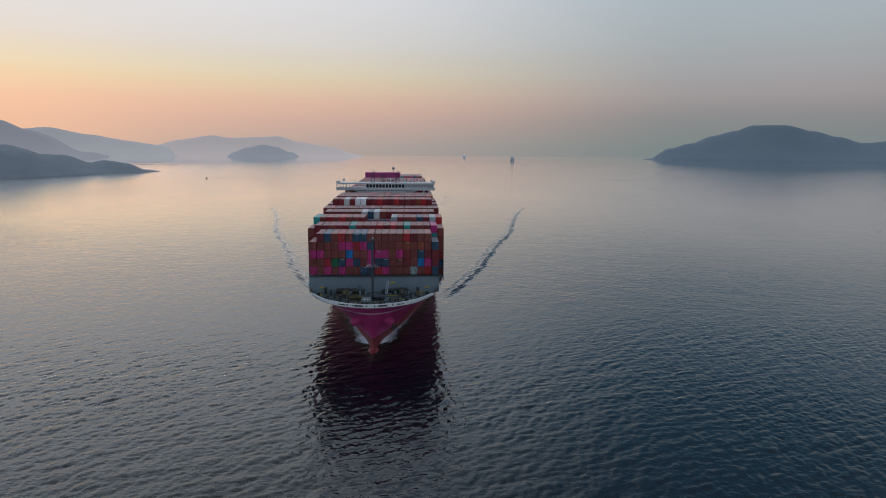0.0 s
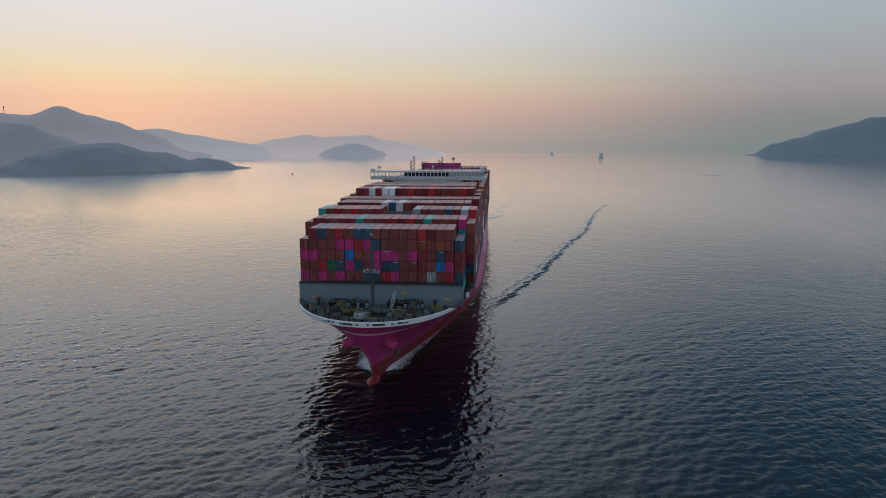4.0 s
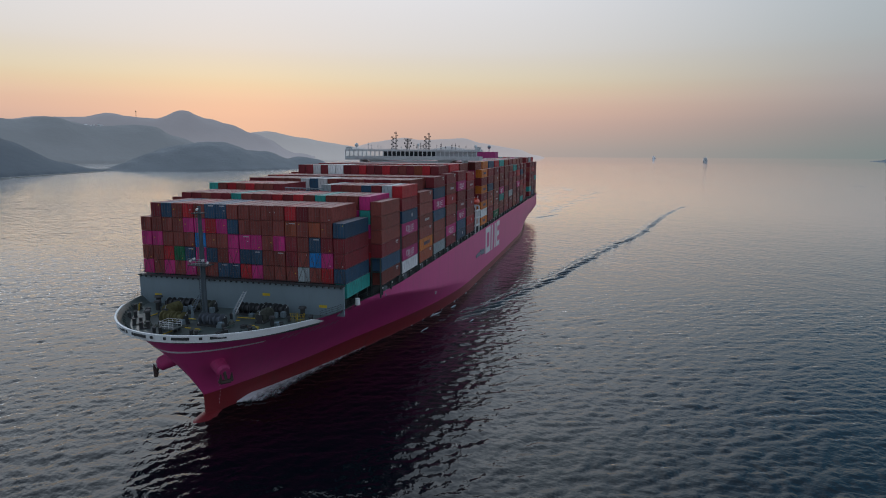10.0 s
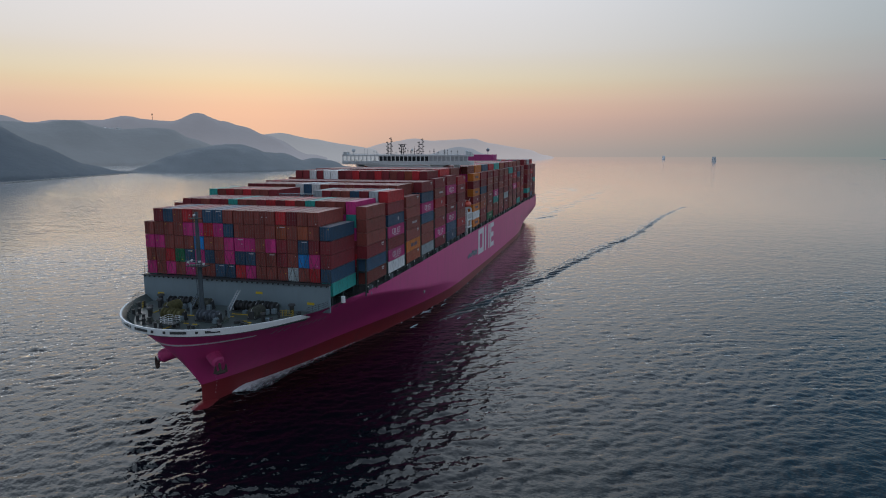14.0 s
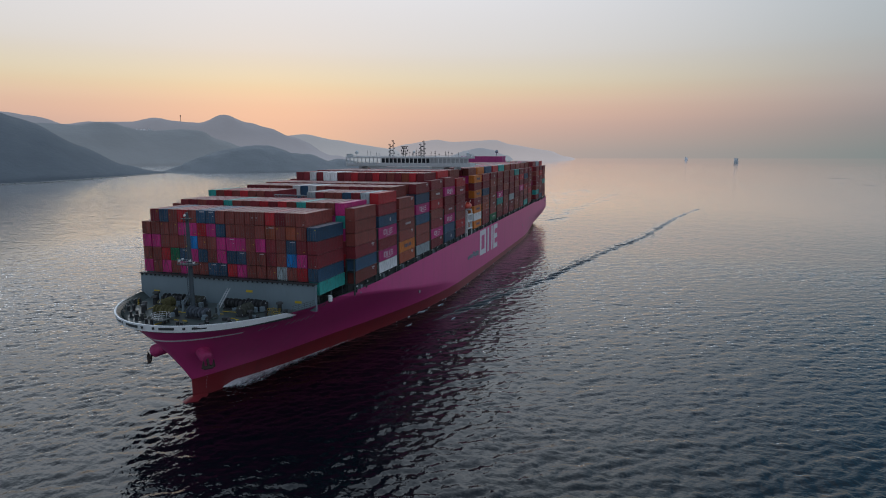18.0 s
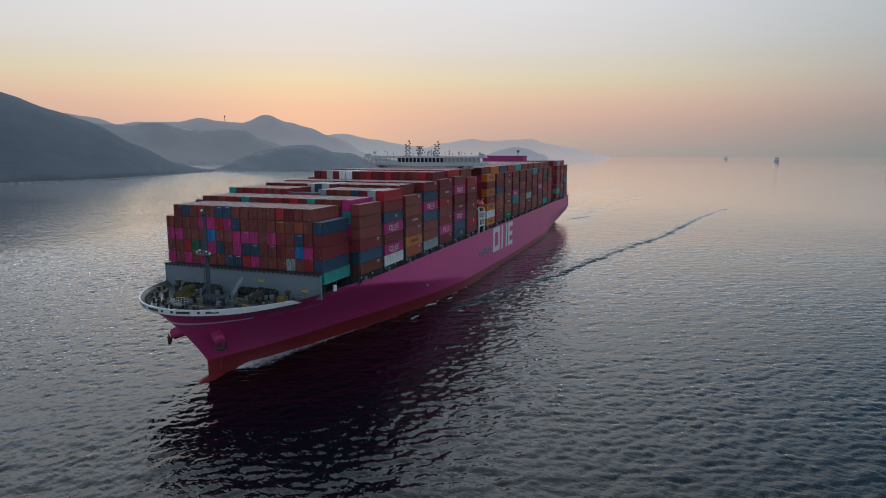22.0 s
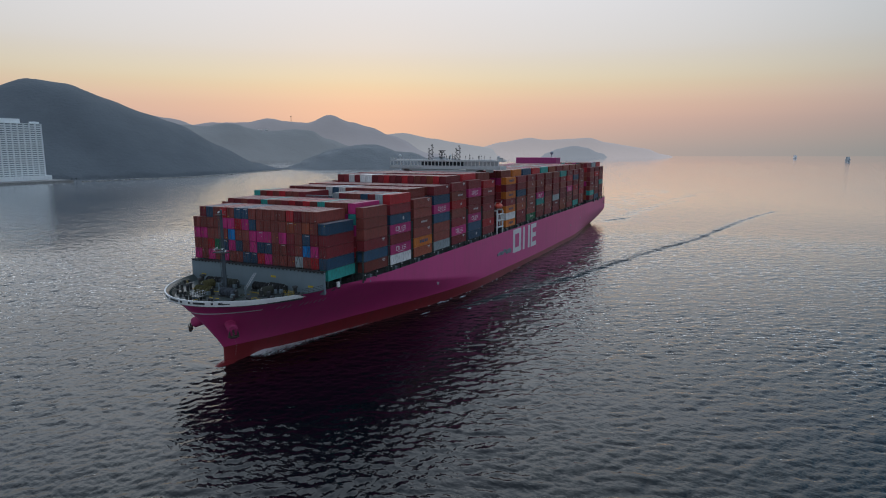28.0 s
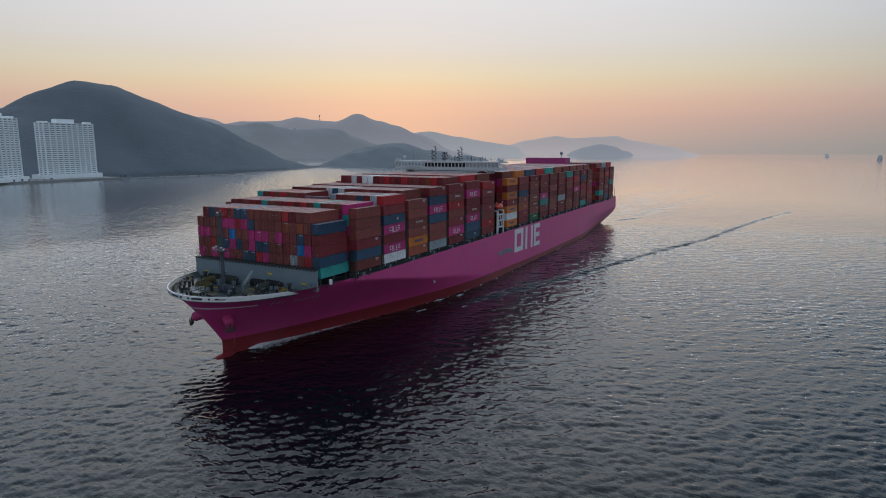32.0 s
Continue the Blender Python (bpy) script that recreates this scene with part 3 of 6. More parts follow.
# modelled hills whose materials carry the haze as a glow of their own
ridge_land("hazed_hillside", MID_HILL, 420, "broad grey-blue wooded hill behind the island", 16, 6, MID_WOODS, 3)
ridge_land("hazed_back_ridge", BACK_RIDGE, 350, "hazy ridge behind the headland", 20, 5, RANGE_WOODS, 4)
ridge_land("hazed_mountain_range", PEAK_RANGE, 500, "hazy mountain range with a pointed summit", 22, 9, RANGE_WOODS, 5)
ridge_land("hazed_low_range", EAST_RANGE, 300, "pale hazy range sloping down to the sea", 25, 5, PALE_WOODS, 6)
ridge_land("hazed_far_range", FAR_RANGE, 250, "faint distant hills across the water", 25, 4, FAINT_WOODS, 7)
ridge_land("hazed_far_islet", FAR_ISLET, 110, "small rounded islet far off", 20, 4, ISLET_WOODS, 8)
ridge_land("hazed_far_island", WEST_ISLE, 420, "blue-grey flat-topped island on the horizon", 20, 5, WEST_WOODS, 9)
ridge_land("hazed_inland_ridge", LEFT_RIDGE, 250, "hazy grey ridge inland of the apartment towers", 22, 4, RANGE_WOODS, 11)


# ---- the ship: x ahead of the first stack's face, y to port, z over the water ----
DECK_Z, BEAM, STERN = 18.8, 25.3, -343.0
BOOT_Z, FORE_Z = 4.4, 17.5
ship = new("container_ship")
tagged(ship, "large magenta container ship under way with stacked cargo", "ship")


def stem_x(z):
    return 13.6 + 10.8 * max(0.0, (z - 4.2) / (DECK_Z - 4.2)) ** 1.05


def knuckle_z(x):
    """Below this height the forebody flares, above it the side is upright."""
    u = min(1.0, max(0.0, (-7 - x) / 92))
    return DECK_Z + (3.6 - DECK_Z) * (u + 0.08 * math.sin(2 * math.pi * u) * (u - 0.6))


def hull_half(x, z):
    """Half the ship's breadth at x ahead and z up."""
    s = min(1.0, max(0.0, z / knuckle_z(x)))
    blend = s ** 1.9
    length = 124 + (44.4 + 66 * smoothstep(5, -30, x) - 124) * min(1.0, max(0.0, z / DECK_Z)) ** 0.8
    u = min(1.0, max(0.0, (stem_x(z) - x) / length))
    fine = math.sin(math.pi / 2 * u ** 1.05)
    full = math.sqrt(max(0.0, 1 - (1 - min(1.0, max(0.0, (stem_x(z) - x) / min(length, 58)))) ** 2.4))
    y = BEAM * (fine * (1 - blend) + full * blend)
    aft = smoothstep(-235, -345, x)
    return y * (1 - aft * (0.30 * (1 - min(1.0, max(0.0, z / 11.0))) ** 1.2 + 0.04))


def boot_z(x):
    """Top of the red bottom paint, which shows less towards the stern."""
    return BOOT_Z - 2.3 * smoothstep(-10, -190, x)


def stern_x(z):
    return STERN + 16 * (1 - min(1.0, max(0.0, z / 8.0))) ** 1.3


def build_hull():
    lower_rows = [-3, -1.5, 0, 1.2, 2.5, 3.6, BOOT_Z]
    n, below, above = 240, 14, 10
    for lower in (True, False):
        rows = len(lower_rows) if lower else below + above + 1
        verts, faces, w = [], [], n + 1
        for side in (1, -1):
            base = len(verts)
            for k in range(rows):
                for i in range(w):
                    along, z = 1 - (1 - i / n) ** 1.8, 10.0
                    for _ in range(5):      # rows follow the paint line and the knuckle along the side
                        x = stern_x(z) + (stem_x(z) - stern_x(z)) * along
                        base_z = boot_z(x)
                        crease = min(DECK_Z - 0.3, max(base_z + 0.3, knuckle_z(x)))
                        if lower:
                            z = lower_rows[k] * (base_z / BOOT_Z if lower_rows[k] > 0 else 1)
                        else:
                            z = base_z + (crease - base_z) * k / below if k <= below else crease + (DECK_Z - crease) * (k - below) / above
                    x = stern_x(z) + (stem_x(z) - stern_x(z)) * along
                    verts.append((x, side * hull_half(x, z), z))
            for k in range(rows - 1):
                for i in range(n):
                    q = (base + k * w + i, base + k * w + i + 1, base + (k + 1) * w + i + 1, base + (k + 1) * w + i)
                    faces.append(q if side < 0 else q[::-1])
        m = rows * w
        faces += [(k * w, m + k * w, m + (k + 1) * w, (k + 1) * w) for k in range(rows - 1)]        # the transom
        name = "bottom_plating" if lower else "hull"
        me = mesh_of(name, verts, faces, [BOOT if lower else MAGENTA], smooth=True)
        ob = new(name, me)
        ob.parent = ship
        tagged(ob, "red-painted plating at the waterline" if lower else "magenta steel hull with a flared bow")
    verts = []
    xs = [STERN + 1 + (24 - STERN - 1) * (1 - (1 - i / 90) ** 2.2) for i in range(91)]
    for x in xs:
        y = max(0.05, hull_half(x, FORE_Z) - 0.2)
        verts += [(x, -y, FORE_Z), (x, y, FORE_Z)]
    ob = new("deck", mesh_of("deck", verts, [(2 * i, 2 * i + 2, 2 * i + 3, 2 * i + 1) for i in range(90)], [DECK]))
    ob.parent = ship
    tagged(ob, "dark green-grey steel deck")
    bm = bmesh.new()
    bmesh.ops.create_uvsphere(bm, u_segments=24, v_segments=14, radius=1.0)
    bmesh.ops.transform(bm, matrix=Matrix.Translation((12.8, 0, -1.5)) @ Matrix.Diagonal((5.2, 2.3, 2.2, 1)), verts=bm.verts)
    part("bulbous_bow", bm, BOOT, ship, "red bulbous bow just awash", smooth=True)


def outline(z, x_end, n, grow=0.0):
    """Points round the bow at height z, from x_end on port over the stem to x_end on starboard, with their outward ways."""
    half = []
    for i in range(n + 1):
        x = x_end + (stem_x(z) - x_end) * math.sin(math.pi / 2 * i / n)
        half.append(Vector((x, hull_half(x, z), z)))
    pts = half + [Vector((p.x, -p.y, z)) for p in half[-2::-1]]
    out = []
    for i, p in enumerate(pts):
        d = pts[min(i + 1, len(pts) - 1)] - pts[max(i - 1, 0)]
        way = Vector((-d.y, d.x, 0)).normalized()
        if way.x < 0 and i == n:
            way = -way
        if i != n and way.y * p.y < 0:
            way = -way
        out.append((p + way * grow, way))
    return out


def ribbon(bm, z0, z1, x_end, n, inner, outer, steep=0.0, taper=0.0, rise=0.0):
    """A band round the bow between two heights, with thickness."""
    b = outline(min(z1, DECK_Z), x_end, n)
    a = [(p.lerp(q, steep), way) for (p, way), (q, _) in zip(outline(min(z0, DECK_Z), x_end, n), b)]
    rings = []
    for (p, way), (q, way2) in zip(a, b):
        lo = z0 + rise * smoothstep(20, 9, p.x)
        hi = lo + 0.06 + (z1 - lo - 0.06) * (smoothstep(-0.2 * taper, taper, p.x - x_end) if taper else 1)
        rings.append([bm.verts.new((p + way * outer).to_tuple()[:2] + (lo,)), bm.verts.new((q + way2 * outer).to_tuple()[:2] + (hi,)),
                      bm.verts.new((q - way2 * inner).to_tuple()[:2] + (hi,)), bm.verts.new((p - way * inner).to_tuple()[:2] + (lo,))])
    for r, s in zip(rings, rings[1:]):
        for i in range(4):
            bm.faces.new((r[i], r[(i + 1) % 4], s[(i + 1) % 4], s[i]))
    bm.faces.new(rings[0])
    bm.faces.new(rings[-1][::-1])


def build_bow():
    bm = bmesh.new()
    ribbon(bm, 17.7, 18.98, 6.9, 40, 0.22, 0.10, 0.85, taper=2.6, rise=0.3)
    bulwark = part("bulwark", bm, WHITE, ship, "white-painted bulwark round the bow", smooth=False)
    bm = bmesh.new()
    ribbon(bm, 17.5, 18.88, 7.4, 40, 0.36, -0.225, 0.85)
    part("bulwark_lining", bm, DECK, ship, "dark inner face of the bulwark")
    for i, (p, way) in enumerate(outline(18.3, 8.0, 34)):
        if i % 2 == 0:
            bm = bmesh.new()
            q = [bm.verts.new(c) for c in ((0, -0.05, 0), (-1.0, -0.05, 0), (0, -0.05, 1.2))]
            f = bm.faces.new(q)
            geo = bmesh.ops.extrude_face_region(bm, geom=[f])
            bmesh.ops.translate(bm, vec=(0, 0.1, 0), verts=[v for v in geo["geom"] if isinstance(v, bmesh.types.BMVert)])
            ob = part("bracket", bm, DECK, ship)
            ob.matrix_basis = Matrix.Translation((p.x - way.x * 0.36, p.y - way.y * 0.36, FORE_Z)) @ pose(0, 0, 0, 0, 0, math.degrees(math.atan2(way.y, way.x)))
    bm = bmesh.new()
    ribbon(bm, 14.85, 15.2, 12.0, 22, 0.05, 0.10)
    part("rubbing_strake", bm, WHITE, ship, "pale grey line round the bow")
    bm = bmesh.new()
    ribbon(bm, 17.45, 18.86, -14.0, 30, 0.35, -0.02)
    part("gunwale", bm, DECK, ship, "dark inner face of the ship's side")
    line = outline(18.3, 7.6, 40)
    for i, length in ((6, 0.5), (14, 0.7), (20, 0.45), (25, 2.6), (29, 0.5), (32, 0.4), (34, 2.8), (38, 0.45), (42, 0.45), (46, 2.8), (49, 0.4), (52, 0.5), (55, 2.6), (61, 0.45), (66, 0.7), (74, 0.5)):
        p, way = line[i]
        bm = bmesh.new()
        box(bm, -0.08, 0.08, -length / 2, length / 2, -0.22, 0.22)
        ob = part("fairlead", bm, DARK, bulwark)
        ob.matrix_basis = Matrix.Translation(p + way * 0.55 + Vector((0, 0, 0.12))) @ pose(0, 0, 0, 0, 0, math.degrees(math.atan2(way.y, way.x)))
    # the ship's name on both bows, unreadable at this distance
    for side in (1, -1):
        for x, w in ((8.7, 0.85), (7.4, 0.9), (6.1, 0.8), (3.2, 0.85), (1.9, 0.9), (0.7, 0.75), (-0.6, 0.85), (-2.0, 0.95), (-3.5, 0.95)):
            z, w = 14.5, w * 0.5
            y0, y1 = hull_half(x + w / 2, z), hull_half(x - w / 2, z)
            t0, t1 = hull_half(x + w / 2, z + 0.9), hull_half(x - w / 2, z + 0.9)
            bm = bmesh.new()
            vs = [bm.verts.new(p) for p in ((x + w / 2, side * (y0 + 0.05), z), (x - w / 2, side * (y1 + 0.05), z), (x - w / 2, side * (t1 + 0.05), z + 0.9), (x + w / 2, side * (t0 + 0.05), z + 0.9))]
            bm.faces.new(vs)
            geo = bmesh.ops.extrude_face_region(bm, geom=bm.faces[:])
            bmesh.ops.translate(bm, vec=(0, side * -0.03, 0), verts=[v for v in geo["geom"] if isinstance(v, bmesh.types.BMVert)])
            part("name_bar", bm, NAME_GREY, ship)
    # anchors in their bolsters
    for side in (1, -1):
        bm = bmesh.new()
        tube(bm, (14.6, side * 3.2, 12.2), (16.6, side * 6.4, 10.7), 1.55, 1.25, 20)
        tube(bm, (16.6, side * 6.4, 10.7), (16.8, side * 6.75, 10.55), 1.25, 0.85, 20)
        part("anchor_bolster", bm, BOLSTER, ship, "magenta rounded anchor housing", smooth=False)
        bm = bmesh.new()
        tube(bm, (16.6, side * 6.5, 10.8), (17.0, side * 7.2, 9.0), 0.28, 0.26, 8)
        tube(bm, (16.4, side * 7.6, 8.9), (17.7, side * 6.6, 8.9), 0.4, 0.4, 8)
        for x, y in ((16.3, 7.7), (17.8, 6.5)):
            tube(bm, (x, side * y, 8.9), (x + 0.2, side * (y + 0.3), 10.5), 0.4, 0.08, 6)
        part("anchor", bm, RUSTED, ship, "rust-stained black stockless anchor")
    for i in range(10):             # draught marks at the stem
        for side in (1, -1):
            z = 1.6 + i * 0.75
            x = stem_x(z) - 3.0
            bm = bmesh.new()
            y = hull_half(x, z) + 0.04
            box(bm, x - 0.06, x + 0.06, side * y - 0.05, side * y + 0.05, z, z + 0.3)
            part("draught_mark", bm, NAME_GREY, ship)


def winch(x, y, turn, wide, wound):
    bm = bmesh.new()
    box(bm, -0.9, 0.9, -wide / 2 - 0.4, wide / 2 + 0.4, 0, 0.35)
    for yy in (-wide / 2 - 0.3, 0, wide / 2 + 0.3):
        box(bm, -0.55, 0.55, yy - 0.12, yy + 0.12, 0.3, 1.7)
    ob = part("winch", bm, DARK, ship, "dark mooring winch on the foredeck")
    ob.matrix_basis = pose(x, y, FORE_Z, 0, 0, turn)
    for yy in (-wide / 4, wide / 4):
        bm = bmesh.new()
        w = wide / 4
        tube(bm, (0, yy - w * 0.85, 1.2), (0, yy + w * 0.85, 1.2), 0.6, None, 14)
        for e in (-0.85, -0.1, 0.85):
            tube(bm, (0, yy + e * w - 0.05, 1.2), (0, yy + e * w + 0.05, 1.2), 1.15, None, 18)
        part("drum", bm, wound, ob)
    for yy in (-wide / 2 - 0.3, wide / 2 + 0.3):        # brake levers and bearing frames
        bm = bmesh.new()
        tube(bm, (-0.7, yy, 0.3), (0, yy, 1.9), 0.07, None, 5)
        tube(bm, (0.7, yy, 0.3), (0, yy, 1.9), 0.07, None, 5)
        tube(bm, (0, yy, 1.9), (0, yy + 0.4, 2.3), 0.05, None, 5)
        part("bearing_frame", bm, ZINC, ob)
    bm = bmesh.new()
    box(bm, 0.7, 1.5, wide / 2 - 0.1, wide / 2 + 0.7, 0.2, 1.2)
    part("gearbox", bm, GREY, ob)


def bollard(x, y, turn):
    bm = bmesh.new()
    box(bm, -0.35, 0.35, -0.9, 0.9, 0, 0.15)
    for e in (-0.55, 0.55):
        tube(bm, (0, e, 0.1), (0, e, 1.15), 0.3, 0.3, 10)
        tube(bm, (0, e, 1.15), (0, e, 1.25), 0.38, 0.38, 10)
    ob = part("bollard", bm, DARK, ship)
    ob.matrix_basis = pose(x, y, FORE_Z, 0, 0, turn)


def railing(name, points, high, gap, material, parent, label="", rails=3):
    """A rail fence through the points: posts and thin bars."""
    bm = bmesh.new()
    for a, b in zip(points, points[1:]):
        a, b = Vector(a), Vector(b)
        n = max(1, round((b - a).length / gap))
        for i in range(n + 1):
            p = a.lerp(b, i / n)
            tube(bm, p, p + Vector((0, 0, high)), 0.035, None, 4)
        for k in range(rails):
            h = Vector((0, 0, high * (k + 1) / rails))
            tube(bm, a + h, b + h, 0.03, None, 4)
    return part(name, bm, material, parent, label)


def build_foredeck():
    bm = bmesh.new()
    box(bm, 0.9, 1.4, -22.7, 22.7, FORE_Z, 23.22)
    breakwater = part("breakwater", bm, GREY, ship, "tall grey steel breakwater across the foredeck")
    bm = bmesh.new()
    box(bm, 0.55, 1.75, -22.75, 22.75, 23.22, 23.42)
    part("walkway", bm, DARK, breakwater, "dark walkway along the breakwater's top")
    for i in range(19):
        y = -21.6 + i * 2.4
        bm = bmesh.new()
        vs = [bm.verts.new(p) for p in ((0.6, y - 0.05, 23.1), (0.9, y - 0.05, 23.1), (0.9, y - 0.05, FORE_Z), (-0.9, y - 0.05, FORE_Z))]
        f = bm.faces.new(vs)
        geo = bmesh.ops.extrude_face_region(bm, geom=[f])
        bmesh.ops.translate(bm, vec=(0, 0.1, 0), verts=[v for v in geo["geom"] if isinstance(v, bmesh.types.BMVert)])
        part("stiffener", bm, GREY, breakwater)
    for i in range(37):
        bm = bmesh.new()
        y = -22.2 + i * 1.233
        box(bm, 1.4, 1.72, y - 0.1, y + 0.1, 22.9, 23.2)
        part("bracket", bm, DARK, breakwater)
    for y in (-19.2, 5.6, 17.6):
        bm = bmesh.new()
        box(bm, 1.4, 1.46, y, y + 1.6, 19.0 if y != 5.6 else 20.6, 19.5 if y != 5.6 else 21.1)
        part("sign_plate", bm, YELLOW, breakwater, "yellow safety sign")
    for y in (-22.5, 22.5):
        railing("rail", [(1.2, y, 23.4), (-0.6, y, 23.4)], 2.6, 0.9, DARK, breakwater)
    railing("walkway_rail", [(1.55, -22.4, 23.42), (1.55, 22.4, 23.42)], 0.55, 1.2, DARK, breakwater, rails=1)
    # two low dark boxes added to stand for deck clutter before the breakwater
    bm = bmesh.new()
    box(bm, 1.4, 2.4, -13.0, -6.0, FORE_Z, 18.9)
    part("clutter_box", bm, DARK, ship, "dark steel box standing for clutter by the breakwater")
    bm = bmesh.new()
    box(bm, 1.4, 2.3, 5.4, 11.0, FORE_Z, 18.8)
    part("clutter_box", bm, DARK, ship, "dark steel box standing for clutter by the breakwater")
    for x, y, turn, wide, wound in ((4.6, -10.8, 8, 5.0, DARK), (4.8, -5.2, 0, 4.2, ROPE), (13.9, -5.2, 0, 4.6, OLIVE), (13.2, 2.4, -4, 4.6, SLATE), (4.6, 5.0, 0, 4.4, DARK),
                                    (3.9, 9.6, -6, 4.6, DARK), (8.6, -9.5, 90, 3.4, OLIVE), (8.0, 9.8, 90, 3.2, ROPE)):
        winch(x, y, turn, wide, wound)
    for x, y, turn in ((17.9, -8.1, 40), (16.2, -11.0, 50), (12.6, -15.2, 60), (7.2, -18.6, 75), (17.9, 8.1, -40), (15.6, 11.4, -50), (12.0, 15.4, -60), (6.6, 18.4, -75), (20.2, -3.6, 10), (20.2, 3.6, -10)):
        bollard(x, y, turn)
    for x, y, w, h in ((14.2, -10.5, 1.1, 1.9), (11.2, -12.8, 0.9, 1.5), (10.6, 12.8, 1.0, 1.5), (6.4, -14.6, 1.2, 1.6), (3.6, 15.2, 1.3, 1.7), (3.4, -16.8, 1.4, 1.8), (17.2, -1.6, 0.8, 1.3)):
        bm = bmesh.new()
        tube(bm, (x, y, FORE_Z), (x, y, FORE_Z + h), w * 0.35, None, 10)
        tube(bm, (x, y, FORE_Z + h), (x, y, FORE_Z + h + 0.35), w * 0.62, w * 0.5, 12)
        part("ventilator", bm, DARK, ship)
    # white look-out platform at the stem
    bm = bmesh.new()
    box(bm, 17.8, 20.2, -3.2, -0.4, FORE_Z + 0.9, FORE_Z + 1.05)
    for x in (18.0, 20.0):
        for y in (-3.0, -0.6):
            tube(bm, (x, y, FORE_Z), (x, y, FORE_Z + 0.95), 0.09, None, 6)
    platform = part("lookout_platform", bm, DECK, ship, "small railed look-out platform at the stem")
    z = FORE_Z + 1.05
    railing("rail", [(17.9, -0.5, z), (17.9, -3.1, z), (20.1, -3.1, z), (20.1, -0.5, z)], 1.2, 0.9, WHITE, platform)
    # small deck fittings: rope coils, pipe runs, hatches, roller pedestals
    rng = random.Random(21)
    for i in range(46):
        x = rng.uniform(2.6, 19.0)
        y = rng.uniform(-1, 1) * (hull_half(x, FORE_Z) - 3.0)
        if abs(y) < 1.2 and x > 10:
            continue
        bm = bmesh.new()
        kind = i % 4
        if kind == 0:
            for k in range(3):
                tube(bm, (x, y, FORE_Z + 0.02 + 0.14 * k), (x, y, FORE_Z + 0.15 + 0.14 * k), 0.62 - 0.1 * k, 0.58 - 0.1 * k, 12)
            part("rope_coil", bm, ROPE, ship, "coiled mooring rope")
        elif kind == 1:
            box(bm, x - 0.5, x + 0.5, y - 0.4, y + 0.4, FORE_Z, FORE_Z + 0.45)
            box(bm, x - 0.55, x + 0.55, y - 0.45, y + 0.45, FORE_Z + 0.45, FORE_Z + 0.55)
            part("deck_hatch", bm, rng.choice((DECK, DARK, GREY)), ship)
        elif kind == 2:
            tube(bm, (x, y, FORE_Z), (x, y, FORE_Z + 0.7), 0.3, 0.24, 10)
            tube(bm, (x, y, FORE_Z + 0.7), (x, y, FORE_Z + 1.1), 0.36, 0.3, 10)
            part("roller_pedestal", bm, DARK, ship)
        else:
            turn = rng.choice(((1, 0), (0, 1)))
            length = rng.uniform(1.5, 3.5)
            tube(bm, (x, y, FORE_Z + 0.2), (x + turn[0] * length, y + turn[1] * length, FORE_Z + 0.2), 0.1, None, 6)
            part("deck_pipe", bm, rng.choice((YELLOW, ZINC, DARKPIPE)), ship)
    # yellow markings and handrails on the deck
    for x0, x1, y0, y1 in ((7.0, 7.12, 3.4, 8.2), (11.2, 11.4, 8.6, 9.6), (11.9, 12.1, 8.2, 9.0), (15.6, 15.8, -1.5, -0.4), (15.7, 15.9, 0.6, 1.6), (16.0, 16.2, -6.2, -5.0), (16.0, 16.2, -4.4, -3.6),
                           (9.6, 9.75, -7.5, -6.4), (11.9, 12.2, 10.2, 11.0), (12.9, 13.1, 10.6, 11.4), (9.0, 9.2, 4.2, 5.2), (10.4, 10.6, -2.0, -1.0)):
        bm = bmesh.new()
        box(bm, x0, x1, y0, y1, FORE_Z + 0.004, FORE_Z + 0.12)
        part("deck_marking", bm, YELLOW, ship)
    for y in (14.4, 15.9):
        railing("yellow_handrail", [(6.9, y, FORE_Z), (6.9, y + 1.0, FORE_Z), (6.1, y + 1.0, FORE_Z)], 1.5, 0.5, YELLOW, ship)
    railing("yellow_handrail", [(8.2, -17.6, FORE_Z), (6.8, -18.4, FORE_Z)], 1.3, 0.6, YELLOW, ship)
    # two pale provision derricks beside the mast
    for side in (-1, 1):
        bm = bmesh.new()
        tube(bm, (9.6, side * 4.4, FORE_Z), (9.6, side * 4.4, FORE_Z + 2.2), 0.28, 0.22, 8)
        part("derrick_post", bm, GREY, ship)
        bm = bmesh.new()
        a, b = Vector((9.6, side * 4.4, FORE_Z + 1.4)), Vector((6.4, side * 4.9, FORE_Z + (5.0 if side > 0 else 3.6)))
        for dy in (-0.3, 0.3):
            tube(bm, a + Vector((0, dy, 0)), b + Vector((0, dy, 0)), 0.12, 0.09, 6)
        for i in range(9):
            p = a.lerp(b, (i + 0.5) / 9)
            tube(bm, p - Vector((0, 0.3, 0)), p + Vector((0, 0.3, 0)), 0.06, None, 4)
        part("derrick_arm", bm, ZINC if side > 0 else MAST_GREY, ship, "lattice derrick arm")
    # foremast
    bm = bmesh.new()
    tube(bm, (11.9, 0, FORE_Z), (11.9, 0, 30.5), 0.52, 0.42, 14)
    tube(bm, (11.9, 0, 30.5), (11.9, 0, 38.9), 0.42, 0.28, 14)
    mast = part("foremast", bm, MAST_GREY, ship, "grey tubular foremast with lamp platforms")
    bm = bmesh.new()
    box(bm, 11.3, 13.4, -2.0, 2.0, 28.3, 28.45)
    part("mast_platform", bm, DARK, mast)
    bm = bmesh.new()
    box(bm, 11.5, 12.9, -1.0, 1.0, 37.6, 37.75)
